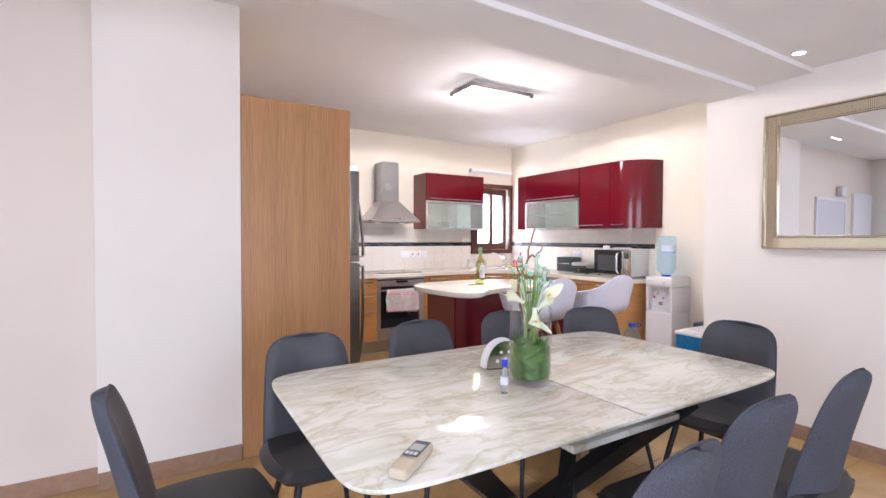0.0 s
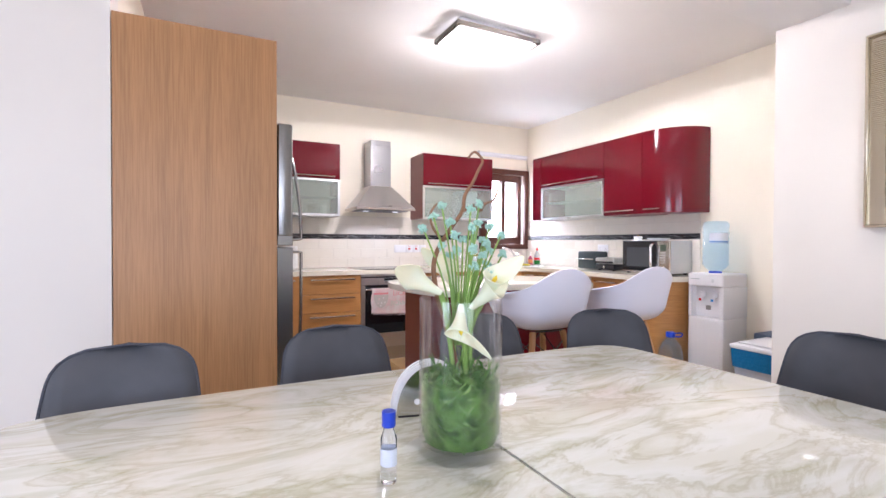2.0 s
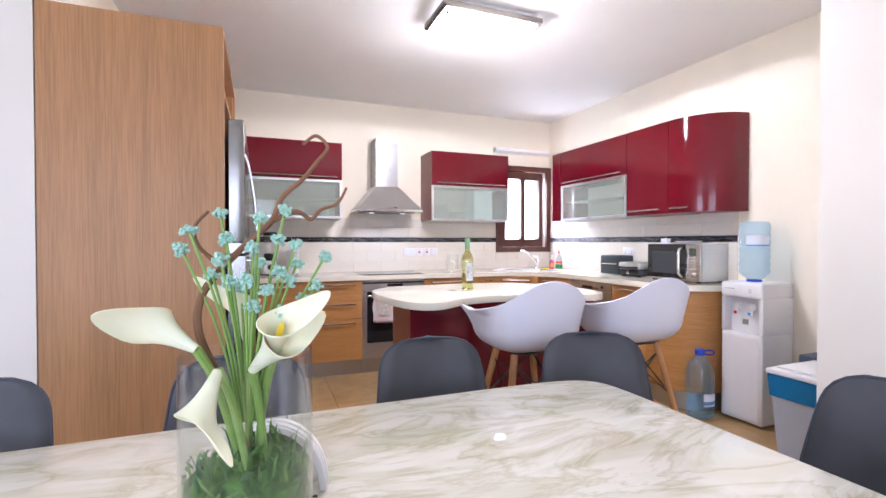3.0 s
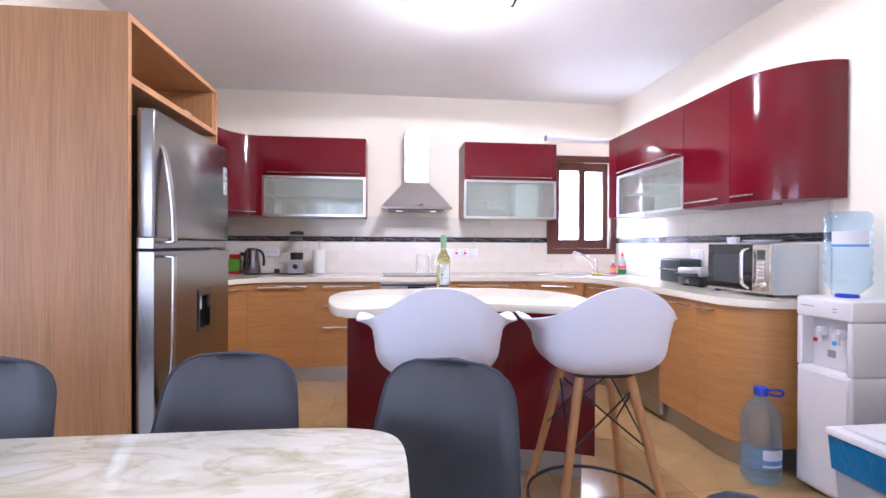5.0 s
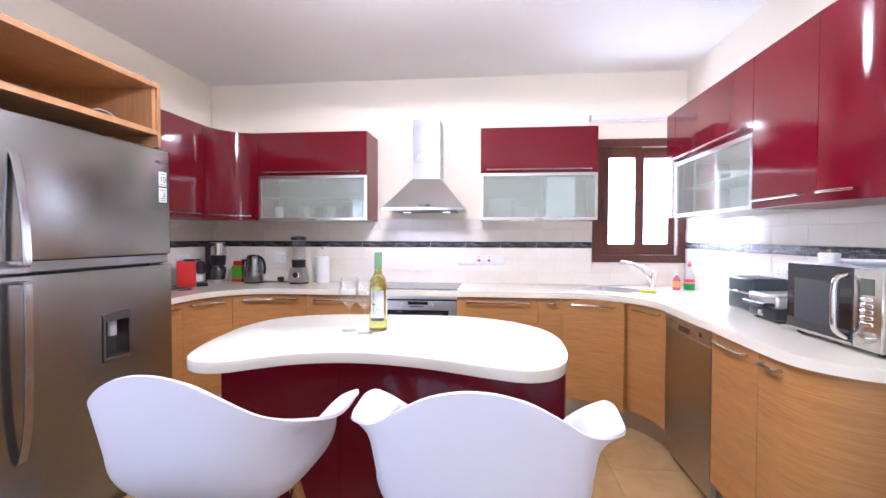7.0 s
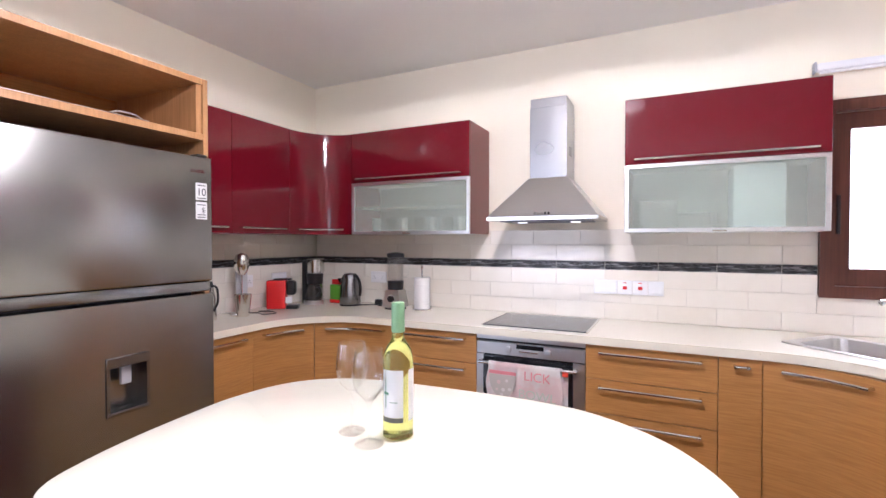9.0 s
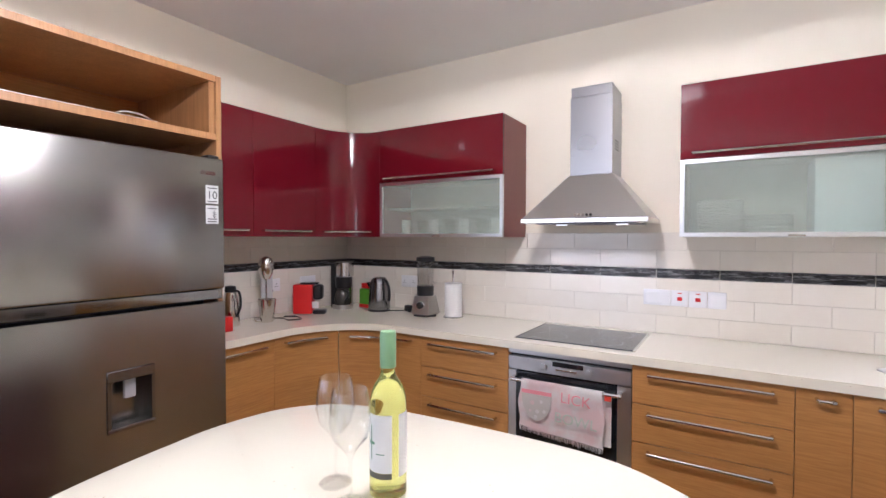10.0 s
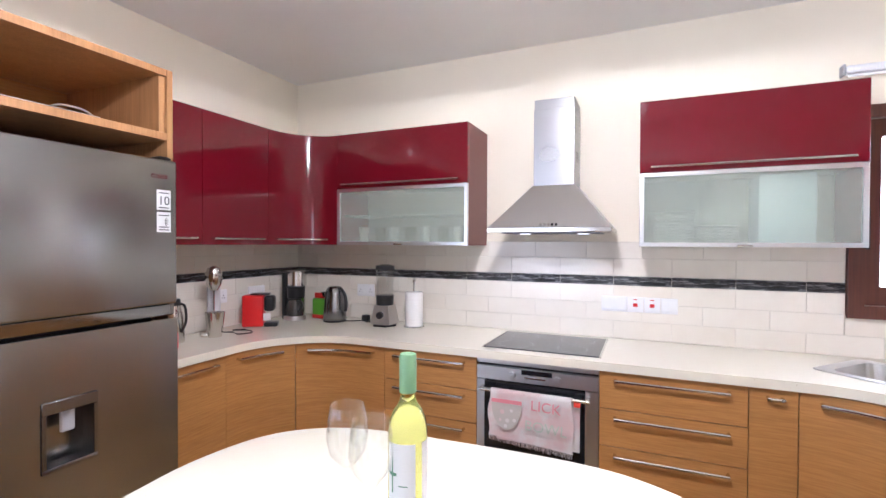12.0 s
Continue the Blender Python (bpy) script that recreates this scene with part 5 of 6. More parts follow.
part("label_band", curved_label(-125, -55, 0.112, 0.135, 0.0909), material("blue_band_light", (0.12, 0.3, 0.6), 0.5), jug, world=False)

# pedal bin
bn = thing("waste_bin", "pale grey waste bin with a blue bag under its lid", "bin", (1.46, -3.28, 0))
BG = material("pale_grey_plastic", (0.40, 0.42, 0.46), 0.4)
part("bucket", frustum(1.345, 1.64, -3.39, -3.18, 0.002, 1.32, 1.665, -3.415, -3.15, 0.40), BG, bn, smooth=False)
BAG = material("blue_bag", (0.01, 0.16, 0.36), 0.3)
_n = tex(BAG, "ShaderNodeTexNoise", 30, Detail=3.0)
bump(BAG, _n.outputs[0], 1.0, 0.01)
part("bag", frustum(1.313, 1.672, -3.42, -3.143, 0.40, 1.305, 1.678, -3.425, -3.136, 0.515), BAG, bn, "crumpled blue bin bag", smooth=False)
part("lid", join(box(1.298, 1.686, -3.426, -3.128, 0.516, 0.544, 0.01, 2), box(1.335, 1.65, -3.40, -3.16, 0.5442, 0.557, 0.006, 2)), WHITE, bn, "white lid")
cb = thing("storage_box", "dark blue box behind the waste bin", "box", (1.85, -3.25, 0))
part("box", box(1.70, 2.05, -3.43, -3.05, 0.002, 0.56, 0.01, 2), material("slate_blue", (0.07, 0.10, 0.15), 0.5), cb)

# ceiling lamp over the kitchen
cl = thing("ceiling_lamp", "flush ceiling lamp with a glowing frosted glass panel", "ceiling lamp", (0.145, -2.09, ZK))
LX0, LX1, LY0, LY1 = -0.19, 0.48, -2.27, -1.915
part("base", box(LX0 + 0.03, LX1 - 0.03, LY0 + 0.02, LY1 - 0.02, ZK - 0.03, ZK - 0.001, 0.003, 1), WHITE, cl)
LAMPM = material("lamp_frame", (0.25, 0.23, 0.21), 0.2, 1.0)
part("frame", join(box(LX0, LX1, LY0, LY0 + 0.022, ZK - 0.065, ZK - 0.031, 0.003, 1), box(LX0, LX1, LY1 - 0.022, LY1, ZK - 0.065, ZK - 0.031, 0.003, 1), box(LX0, LX0 + 0.022, LY0 + 0.022, LY1 - 0.022, ZK - 0.065, ZK - 0.031, 0.003, 1), box(LX1 - 0.022, LX1, LY0 + 0.022, LY1 - 0.022, ZK - 0.065, ZK - 0.031, 0.003, 1)), LAMPM, cl)
GLOW = material("lamp_glass", (0.9, 0.9, 0.9), 0.4, emit=(1.0, 0.96, 0.9), strength=3.0)
part("diffuser", sheet(lambda u, v: (LX0 + 0.025 + (LX1 - LX0 - 0.05) * u, LY0 + 0.025 + (LY1 - LY0 - 0.05) * v, ZK - 0.066 - 0.028 * (1 - (2 * u - 1) ** 2)), 12, 2, 0.006), GLOW, cl, "glowing curved glass")
for x in (LX0 + 0.04, LX1 - 0.04):
    for k in range(4):
        part("stud", lathe([(0, -0.014), (0.009, -0.010), (0.012, 0.0), (0.009, 0.012), (0, 0.014)], 14, (x, LY0 + 0.05 + k * (LY1 - LY0 - 0.1) / 3, ZK - 0.078)), CHROME, cl)

for x in (0.82, -1.2, -3.2):
    dl = thing("downlight", "small recessed ceiling downlight, switched on", "downlight", (x, -4.18, ZD + 0.03), "ceiling downlights")
    part("ring", lathe([(0.032, 0.0), (0.045, 0.0), (0.047, 0.006), (0.032, 0.008)], 28, (0, 0, -0.009)), WHITE, dl, world=False)
    part("bulb", lathe([(0, 0), (0.031, 0), (0.031, 0.004), (0, 0.004)], 20, (0, 0, -0.006)), material("bulb_glow", (1, 1, 1), 0.4, emit=(1, 0.92, 0.8), strength=9), dl, world=False)

# wall mirror with a ribbed frame
mr = thing("wall_mirror", "wide rectangular mirror in a ribbed silver frame", "mirror", (XP - 0.02, -4.6, 1.24))
SILVER = material("champagne_silver", (0.66, 0.60, 0.47), 0.25, 1.0)
MYA, MYB, MZA, MZB = -5.35, -3.845, 1.25, 2.16
W = 0.095


def ring_frame(y0, y1, z0, z1, w, x0, x1, b):
    return join(box(x0, x1, y0, y1, z0, z0 + w, b, 1), box(x0, x1, y0, y1, z1 - w, z1, b, 1), box(x0, x1, y0, y0 + w, z0 + w, z1 - w, b, 1), box(x0, x1, y1 - w, y1, z0 + w, z1 - w, b, 1))


part("outer_frame", ring_frame(MYA, MYB, MZA, MZB, 0.014, XP - 0.045, XP - 0.001, 0.004), SILVER, mr)
part("middle_frame", ring_frame(MYA + 0.0145, MYB - 0.0145, MZA + 0.0145, MZB - 0.0145, 0.062, XP - 0.026, XP - 0.001, 0.0), SILVER, mr)
part("inner_frame", ring_frame(MYA + 0.077, MYB - 0.077, MZA + 0.077, MZB - 0.077, 0.012, XP - 0.034, XP - 0.001, 0.003), SILVER, mr)
rb = []
p = 0.0095
n = int((MYB - MYA - 0.18) / p)
for k in range(n):
    y = MYA + 0.09 + p * (k + 0.5)
    for z in (MZA + 0.016, MZB - 0.075):
        rb.append((y - 0.003, y + 0.003, z, z + 0.059))
for k in range(int((MZB - MZA - 0.05) / p)):
    z = MZA + 0.025 + p * (k + 0.5)
    for y in (MYA + 0.016, MYB - 0.075):
        rb.append((y, y + 0.059, z - 0.003, z + 0.003))
verts, faces = [], []
for y0, y1, z0, z1 in rb:
    i = len(verts)
    verts += [(x - XP + 0.02, y + 4.6, z - 1.24) for x in (XP - 0.031, XP - 0.0262) for y, z in ((y0, z0), (y1, z0), (y1, z1), (y0, z1))]
    faces += [(i, i + 3, i + 2, i + 1), (i + 4, i + 5, i + 6, i + 7), (i, i + 1, i + 5, i + 4), (i + 1, i + 2, i + 6, i + 5), (i + 2, i + 3, i + 7, i + 6), (i + 3, i, i + 4, i + 7)]
me = bpy.data.meshes.new("ribs")
me.from_pydata(verts, [], faces)
me.materials.append(SILVER)
ribs = tagged(new("ribs", me), kind="stuff")
ribs.parent = mr
part("mirror_glass", box(XP - 0.02, XP - 0.012, MYA + 0.088, MYB - 0.088, MZA + 0.088, MZB - 0.088, 0.002, 1), MIRROR, mr)

# sockets
def plate(name, label, m, gangs, w, h=0.086):
    t = thing(name, label, "socket", m.translation)
    R = m.to_3x3().to_4x4()
    x = 0.0
    for kind, gw in gangs:
        g = part("plate", moved(box(x + 0.001, x + gw - 0.001, -0.018, -0.009, 0, h, 0.003, 2), R), WHITE, t, world=False)
        if kind == "switch":
            part("rocker", moved(box(x + gw / 2 - 0.012, x + gw / 2 + 0.012, -0.022, -0.0182, h / 2 - 0.012, h / 2 + 0.008, 0.002, 1), R), REDP, g, world=False)
            part("indicator", moved(box(x + gw / 2 - 0.01, x + gw / 2 + 0.01, -0.0195, -0.0182, h - 0.017, h - 0.012), R), REDP, g, world=False)
        elif kind == "socket":
            for dx in (-0.28, 0.28):
                cxs = x + gw / 2 + dx * gw
                part("pin_holes", moved(join(box(cxs - 0.002, cxs + 0.002, -0.0192, -0.0181, 0.045, 0.053), box(cxs - 0.013, cxs - 0.006, -0.0192, -0.0181, 0.03, 0.034), box(cxs + 0.006, cxs + 0.013, -0.0192, -0.0181, 0.03, 0.034)), R), INK, g, world=False)
                part("rocker", moved(box(cxs - 0.006, cxs + 0.006, -0.021, -0.0182, 0.062, 0.076, 0.001, 1), R), WHITE, g, world=False)
        else:
            part("cover", moved(box(x + 0.012, x + gw - 0.012, -0.020, -0.0182, 0.014, h - 0.014, 0.001, 1), R), WHITE, g, world=False)
        x += gw
    return t


plate("cooker_switches", "white wall switches with red rockers above the worktop", pose(0.236, 0, 1.058), [("blank", 0.138), ("switch", 0.086), ("switch", 0.086), ("blank", 0.086)], 0.41)
plate("wall_socket", "white double wall socket above the worktop", pose(-1.44, 0, 1.062), [("socket", 0.146)], 0.146)
plate("wall_socket", "white double wall socket above the worktop", pose(-2.0, -0.82, 1.06, 0, 0, 90), [("socket", 0.146)], 0.146)
plate("wall_socket", "white double wall socket above the worktop", pose(-2.0, -0.50, 1.06, 0, 0, 90), [("blank", 0.146)], 0.146)
plate("wall_socket", "white double wall socket above the worktop", pose(2.09, -1.25, 1.07, 0, 0, -90), [("socket", 0.146)], 0.146)


def cable(name, label, pts):
    t = thing(name, label, "cable", pts[0])
    part("cord", tube([tuple(p) for p in smooth_line(pts, 6)], 0.0035, 6), BLACK, t)
    return t


# kettle
kt = thing("kettle", "dark steel electric kettle with black handle", "kettle", (-1.50, -0.20, 0.902))
DST = brushed("dark_steel", (0.30, 0.30, 0.31), 0.25, (1, 1, 0.02))
part("base", lathe([(0, 0), (0.078, 0), (0.08, 0.012), (0, 0.014)], 30), BLACK, kt, world=False)
part("body", lathe([(0.077, 0.0145), (0.079, 0.02), (0.075, 0.10), (0.064, 0.20), (0.058, 0.220), (0.042, 0.238), (0, 0.243)], 30), DST, kt, world=False)
part("spout", frustum(-0.085, -0.05, -0.02, 0.02, 0.165, -0.10, -0.04, -0.025, 0.025, 0.20), DST, kt, world=False)
part("handle", tube([tuple(p) for p in smooth_line([(0.02, -0.01, 0.222), (0.07, -0.02, 0.22), (0.105, -0.03, 0.185), (0.115, -0.032, 0.13), (0.11, -0.03, 0.08)], 6)], 0.011, 10), BLACK, kt, world=False)
cable("kettle_cable", "black kettle cable lying on the worktop", [(-1.42, -0.19, 0.906), (-1.36, -0.15, 0.906), (-1.31, -0.12, 0.907), (-1.27, -0.16, 0.906), (-1.22, -0.13, 0.906), (-1.18, -0.17, 0.906)])
pg = thing("plug", "black three-pin plug on the worktop", "plug", (-1.29, -0.13, 0.903))
part("body", box(-1.315, -1.265, -0.155, -0.11, 0.9045, 0.95, 0.01, 2), BLACK, pg)

# coffee maker
cm = thing("coffee_maker", "steel and black filter coffee maker with glass jug", "coffee maker", (-1.80, -0.24, 0.902))
part("tower", box(-1.875, -1.835, -0.31, -0.15, 0.904, 1.235, 0.01, 2), BLACK, cm)
part("reservoir", lathe([(0, 0.24), (0.068, 0.24), (0.068, 0.34), (0.06, 0.345), (0, 0.347)], 28), CHROME_SOFT, cm, world=False)
part("back_column", lathe([(0, 0.02), (0.062, 0.02), (0.062, 0.239), (0, 0.239)], 28, (-0.03, 0.03, 0)), CHROME_SOFT, cm, world=False)
part("hotplate", lathe([(0, 0), (0.075, 0), (0.075, 0.03), (0, 0.032)], 28, (0, -0.02, 0)), STEEL, cm, world=False)
part("jug", lathe([(0, 0.034), (0.055, 0.034), (0.062, 0.07), (0.055, 0.12), (0.045, 0.14), (0.047, 0.15), (0, 0.151)], 28, (0.03, -0.05, 0)), material("smoked_glass", (0.05, 0.045, 0.04), 0.05, spec=0.8), cm, "dark glass coffee jug", world=False)
part("filter_holder", lathe([(0, 0.155), (0.058, 0.155), (0.064, 0.235), (0, 0.235)], 28, (0.02, -0.03, 0)), BLACK, cm, world=False)
part("jug_handle", tube([tuple(p) for p in smooth_line([(0.075, -0.08, 0.14), (0.115, -0.09, 0.135), (0.12, -0.09, 0.10), (0.085, -0.08, 0.07)], 5)], 0.009, 8), BLACK, cm, world=False)

# coffee bag
bg = thing("coffee_bag", "red and green packet of ground coffee", "packet", (-1.64, -0.14, 0.902))
part("packet", box(-1.72, -1.615, -0.17, -0.10, 0.903, 1.045, 0.008, 2), material("green_foil", (0.10, 0.32, 0.03), 0.35), bg)
part("top_fold", box(-1.717, -1.618, -0.15, -0.12, 1.0455, 1.085, 0.004, 1), REDP, bg)
part("red_foot", box(-1.722, -1.613, -0.172, -0.098, 0.9035, 0.935, 0.006, 1), REDP, bg)

# red capsule machine
rm = thing("capsule_machine", "red and black capsule coffee machine", "coffee machine", (-1.83, -0.58, 0.902))
RM = pose(-1.83, -0.59, 0.902, 0, 0, 35)
part("body", moved(box(-0.075, 0.055, -0.045, 0.055, 0.004, 0.205, 0.012, 3), RM), REDP, rm)
part("head", moved(box(0.056, 0.12, -0.04, 0.05, 0.10, 0.20, 0.018, 3), RM), BLACK, rm)
part("lever", moved(box(-0.03, 0.09, -0.03, 0.04, 0.2055, 0.216, 0.004, 1), RM), BLACK, rm)
part("cup_tray", moved(box(0.056, 0.14, -0.04, 0.05, 0.002, 0.03, 0.008, 2), RM), BLACK, rm)
part("label", moved(box(0.056, 0.10, -0.047, -0.0455, 0.045, 0.09), RM), WHITE, rm)

# milk mixer with ball-shaped head
mx = thing("drinks_mixer", "silver drinks mixer with a steel beaker", "drinks mixer", (-1.84, -0.92, 0.902))
part("stand", moved(box(-0.035, 0.035, -0.025, 0.015, 0.002, 0.33, 0.012, 3), pose(-1.86, -0.88, 0.902, 0, 0, 60)), material("silver_plastic", (0.5, 0.5, 0.52), 0.35), mx)
part("head", lathe([(0, -0.085), (0.02, -0.078), (0.040, -0.045), (0.047, -0.01), (0.046, 0.02), (0.034, 0.05), (0.012, 0.062), (0, 0.063)], 26, (-1.81, -0.92, 1.245)), CHROME_SOFT, mx)
part("shaft", tube([(-1.81, -0.92, 1.165), (-1.81, -0.92, 1.0)], 0.004, 8), CHROME, mx)
part("beaker", lathe([(0, 0.004), (0.038, 0.002), (0.054, 0.142), (0.051, 0.142), (0.035, 0.01), (0, 0.01)], 28, (-1.79, -0.93, 0.902)), CHROME_SOFT, mx)
part("foot", moved(box(-0.06, 0.05, -0.05, 0.03, 0.001, 0.02, 0.008, 2), pose(-1.83, -0.92, 0.902, 0, 0, 60)), CHROME_SOFT, mx)
cable("appliance_cable", "black appliance cable coiled on the worktop", [(-1.90, -0.80, 1.08), (-1.93, -0.86, 0.95), (-1.90, -0.84, 0.906), (-1.80, -0.80, 0.906), (-1.72, -0.83, 0.906), (-1.68, -0.76, 0.907), (-1.76, -0.72, 0.907), (-1.84, -0.76, 0.908), (-1.80, -0.70, 0.906)])
# thermos and a red box by the fridge
th = thing("thermos_jug", "steel thermos jug with a black lid", "jug", (-1.86, -1.13, 0.902))
part("body", lathe([(0, 0), (0.05, 0), (0.052, 0.01), (0.045, 0.14), (0.032, 0.20), (0, 0.20)], 28), CHROME_SOFT, th, world=False)
part("lid", lathe([(0.030, 0.201), (0.033, 0.205), (0.030, 0.235), (0, 0.24)], 24), BLACK, th, world=False)
part("handle", tube([tuple(p) for p in smooth_line([(0.03, 0.0, 0.21), (0.07, 0.01, 0.20), (0.08, 0.01, 0.12), (0.05, 0.005, 0.06)], 5)], 0.007, 8), BLACK, th, world=False)
rbx = thing("small_box", "small red box on the worktop by the fridge", "box", (-1.73, -1.26, 0.902))
part("box", box(-1.78, -1.70, -1.31, -1.22, 0.903, 0.985, 0.004, 1), REDP, rbx)

# blender
bl = thing("blender", "steel and black jug blender with a glass jug", "blender", (-1.10, -0.20, 0.902))
part("base", lathe([(0, 0), (0.085, 0), (0.087, 0.012), (0, 0.014)], 6), BLACK, bl, world=False, smooth=False)
part("body", frustum(-0.072, 0.072, -0.066, 0.066, 0.0145, -0.052, 0.052, -0.05, 0.05, 0.135), STEEL, bl, world=False, smooth=False)
part("collar", lathe([(0.056, 0.136), (0.058, 0.20), (0, 0.201)], 24), BLACK, bl, world=False)
part("jug", lathe([(0.046, 0.2015), (0.052, 0.205), (0.060, 0.365), (0.057, 0.365), (0.048, 0.21), (0, 0.207)], 28), GLASS, bl, "clear glass jug", world=False)
part("lid", lathe([(0.062, 0.366), (0.062, 0.392), (0.03, 0.40), (0, 0.401)], 28), BLACK, bl, world=False)
part("dial", moved(lathe([(0, 0), (0.024, 0), (0.022, 0.018), (0, 0.02)], 24), pose(0.0, -0.058, 0.075, 95, 0, 0)), BLACK, bl, world=False)
part("dial_ring", moved(lathe([(0.025, 0), (0.028, 0), (0.028, 0.006), (0.025, 0.006)], 24), pose(0.0, -0.058, 0.075, 95, 0, 0)), CHROME, bl, world=False)
part("jug_handle", tube([tuple(p) for p in smooth_line([(0.056, 0.0, 0.35), (0.10, 0.0, 0.345), (0.10, 0.0, 0.24), (0.055, 0.0, 0.225)], 5)], 0.007, 8), GLASS, bl, world=False)

# kitchen roll
kr = thing("kitchen_roll", "white kitchen roll on a chrome stand", "kitchen roll", (-0.90, -0.17, 0.902))
part("stand", join(lathe([(0, 0), (0.068, 0), (0.07, 0.004), (0.066, 0.008), (0, 0.009)], 28), tube([(0, 0, 0.009), (0, 0, 0.29)], 0.006, 10), lathe([(0, 0), (0.01, 0.004), (0.011, 0.02), (0, 0.03)], 16, (0, 0, 0.285))), CHROME, kr, world=False)
PAPER = material("paper", (0.80, 0.79, 0.78), 0.9)
_n = tex(PAPER, "ShaderNodeTexVoronoi", 150)
bump(PAPER, _n.outputs[0], 0.4, 0.0015)
part("roll", lathe([(0.02, 0.0095), (0.056, 0.0095), (0.057, 0.012), (0.057, 0.226), (0.02, 0.228)], 36), PAPER, kr, world=False)

# plates and glasses behind the frosted panes
for x, n in ((0.60, 11), (0.79, 6)):
    st = thing("plate_stack", "stack of white plates inside the wall cabinet", "plates", (x, -0.16, ZU0 + 0.0185), "crockery in the wall cabinets")
    for k in range(n):
        part("plate", lathe([(0, 0), (0.06, 0), (0.10, 0.012), (0.10, 0.015), (0.06, 0.005), (0, 0.005)], 24, (0, 0, 0.014 * k)), WHITE, st, world=False)
# pale block added to give the bright band behind the frosted pane
tb = thing("storage_box", "pale blue-white block added for a bright band behind glass", "box", (1.06, -0.17, ZU0 + 0.0185), "crockery in the wall cabinets")
part("box", box(0.945, 1.165, -0.28, -0.05, ZU0 + 0.0195, ZU0 + 0.335, 0.006, 2), material("pale_blue_filler", (0.72, 0.82, 0.92), 0.35), tb)
for k in range(7):
    gl = thing("tumbler", "plain drinking glass inside the wall cabinet", "glass", (-1.28 + 0.115 * k, -0.17 + 0.02 * (k % 2), ZU0 + 0.0185), "glasses in the wall cabinets")
    part("glass", lathe([(0, 0), (0.028, 0), (0.034, 0.10), (0.032, 0.10), (0.026, 0.008), (0, 0.008)], 16), THIN if k % 2 else WHITE, gl, world=False)

# wine bottle and glasses on the island
WINE = material("white_wine", (0.80, 0.83, 0.30), 0.03, trans=0.92, ior=1.33)
wn = thing("wine_bottle", "white wine bottle with green foil and pale label", "wine bottle", (0.056, -2.056, 0.902))
part("bottle", lathe([(0, 0.004), (0.03, 0.001), (0.0375, 0.006), (0.0375, 0.178), (0.0366, 0.195), (0.033, 0.212), (0.0265, 0.226), (0.019, 0.236), (0.0152, 0.245), (0.0145, 0.258), (0, 0.258)], 36), WINE, wn, world=False)
part("foil", lathe([(0.0155, 0.2585), (0.0165, 0.259), (0.0165, 0.325), (0.015, 0.331), (0, 0.331)], 28), material("green_foil_cap", (0.20, 0.37, 0.20), 0.35), wn, "green foil capsule", world=False)

part("label", curved_label(-128, -40, 0.058, 0.172, 0.0378), material("wine_label", (0.70, 0.72, 0.74), 0.6), wn, "pale label", world=False)
part("back_label", curved_label(-18, 35, 0.048, 0.172, 0.0378), PAPER, wn, world=False)
part("label_band", curved_label(-128, -40, 0.046, 0.0575, 0.0378), material("dark_band", (0.10, 0.10, 0.08), 0.6), wn, world=False)
part("label_star", join(curved_label(-122, -95, 0.112, 0.118, 0.0380), curved_label(-112, -107, 0.08, 0.150, 0.0380), curved_label(-90, -62, 0.094, 0.096, 0.0380)), material("green_print", (0.10, 0.24, 0.16), 0.6), wn, world=False)
GL = [(0.0, 0.0), (0.033, 0.0), (0.034, 0.002), (0.006, 0.008), (0.0038, 0.02), (0.0038, 0.085), (0.010, 0.098), (0.034, 0.125), (0.041, 0.155), (0.038, 0.19), (0.033, 0.215), (0.0322, 0.215), (0.037, 0.19), (0.0398, 0.155), (0.033, 0.127), (0.009, 0.101), (0, 0.099)]
for x, y in ((-0.062, -2.085), (0.020, -2.128)):
    g = thing("wine_glass", "empty stemmed wine glass on the island", "wine glass", (x, y, 0.9025), "wine glasses")
    part("glass", lathe([(r_, z_ * 1.05) for r_, z_ in GL], 36), GLASS, g, world=False)

# vase with flowers
VX, VY = -1.205, -4.142
vs = thing("vase", "tall clear glass cylinder vase filled with green moss", "vase", (VX, VY, TZ))
part("glass", lathe([(0, 0), (0.077, 0), (0.079, 0.004), (0.079, 0.292), (0.0765, 0.292), (0.0765, 0.022), (0, 0.020)], 48), GLASS, vs, world=False)
MOSS = material("moss", (0.05, 0.14, 0.015), 0.85)
_n = tex(MOSS, "ShaderNodeTexNoise", 40, Detail=5.0)
to(MOSS, ramp(MOSS, _n.outputs[0], [(0.35, (0.015, 0.06, 0.006)), (0.6, (0.09, 0.22, 0.03))]), "Base Color")
bump(MOSS, _n.outputs[0], 1.0, 0.01)
part("moss", lathe([(0, 0.023), (0.068, 0.024), (0.073, 0.04), (0.073, 0.135), (0.05, 0.15), (0, 0.152)], 40), MOSS, vs, world=False)
rng = random.Random(5)
blades = []
for k in range(520):
    a, z = rng.uniform(0, 2 * math.pi), rng.uniform(0.028, 0.15)
    r = 0.0738
    p = Vector((r * math.cos(a), r * math.sin(a), z))
    da, dz = rng.uniform(-0.35, 0.35), rng.uniform(-0.02, 0.03)
    q = Vector((r * math.cos(a + da), r * math.sin(a + da), max(0.026, z + dz)))
    w = Vector((0, 0, rng.uniform(0.001, 0.0022)))
    m_ = (p + q) / 2
    m_ = Vector((m_.x, m_.y, 0)).normalized() * (r + 0.0012) + Vector((0, 0, m_.z + rng.uniform(-0.008, 0.008)))
    blades.append((p, m_, q, w))
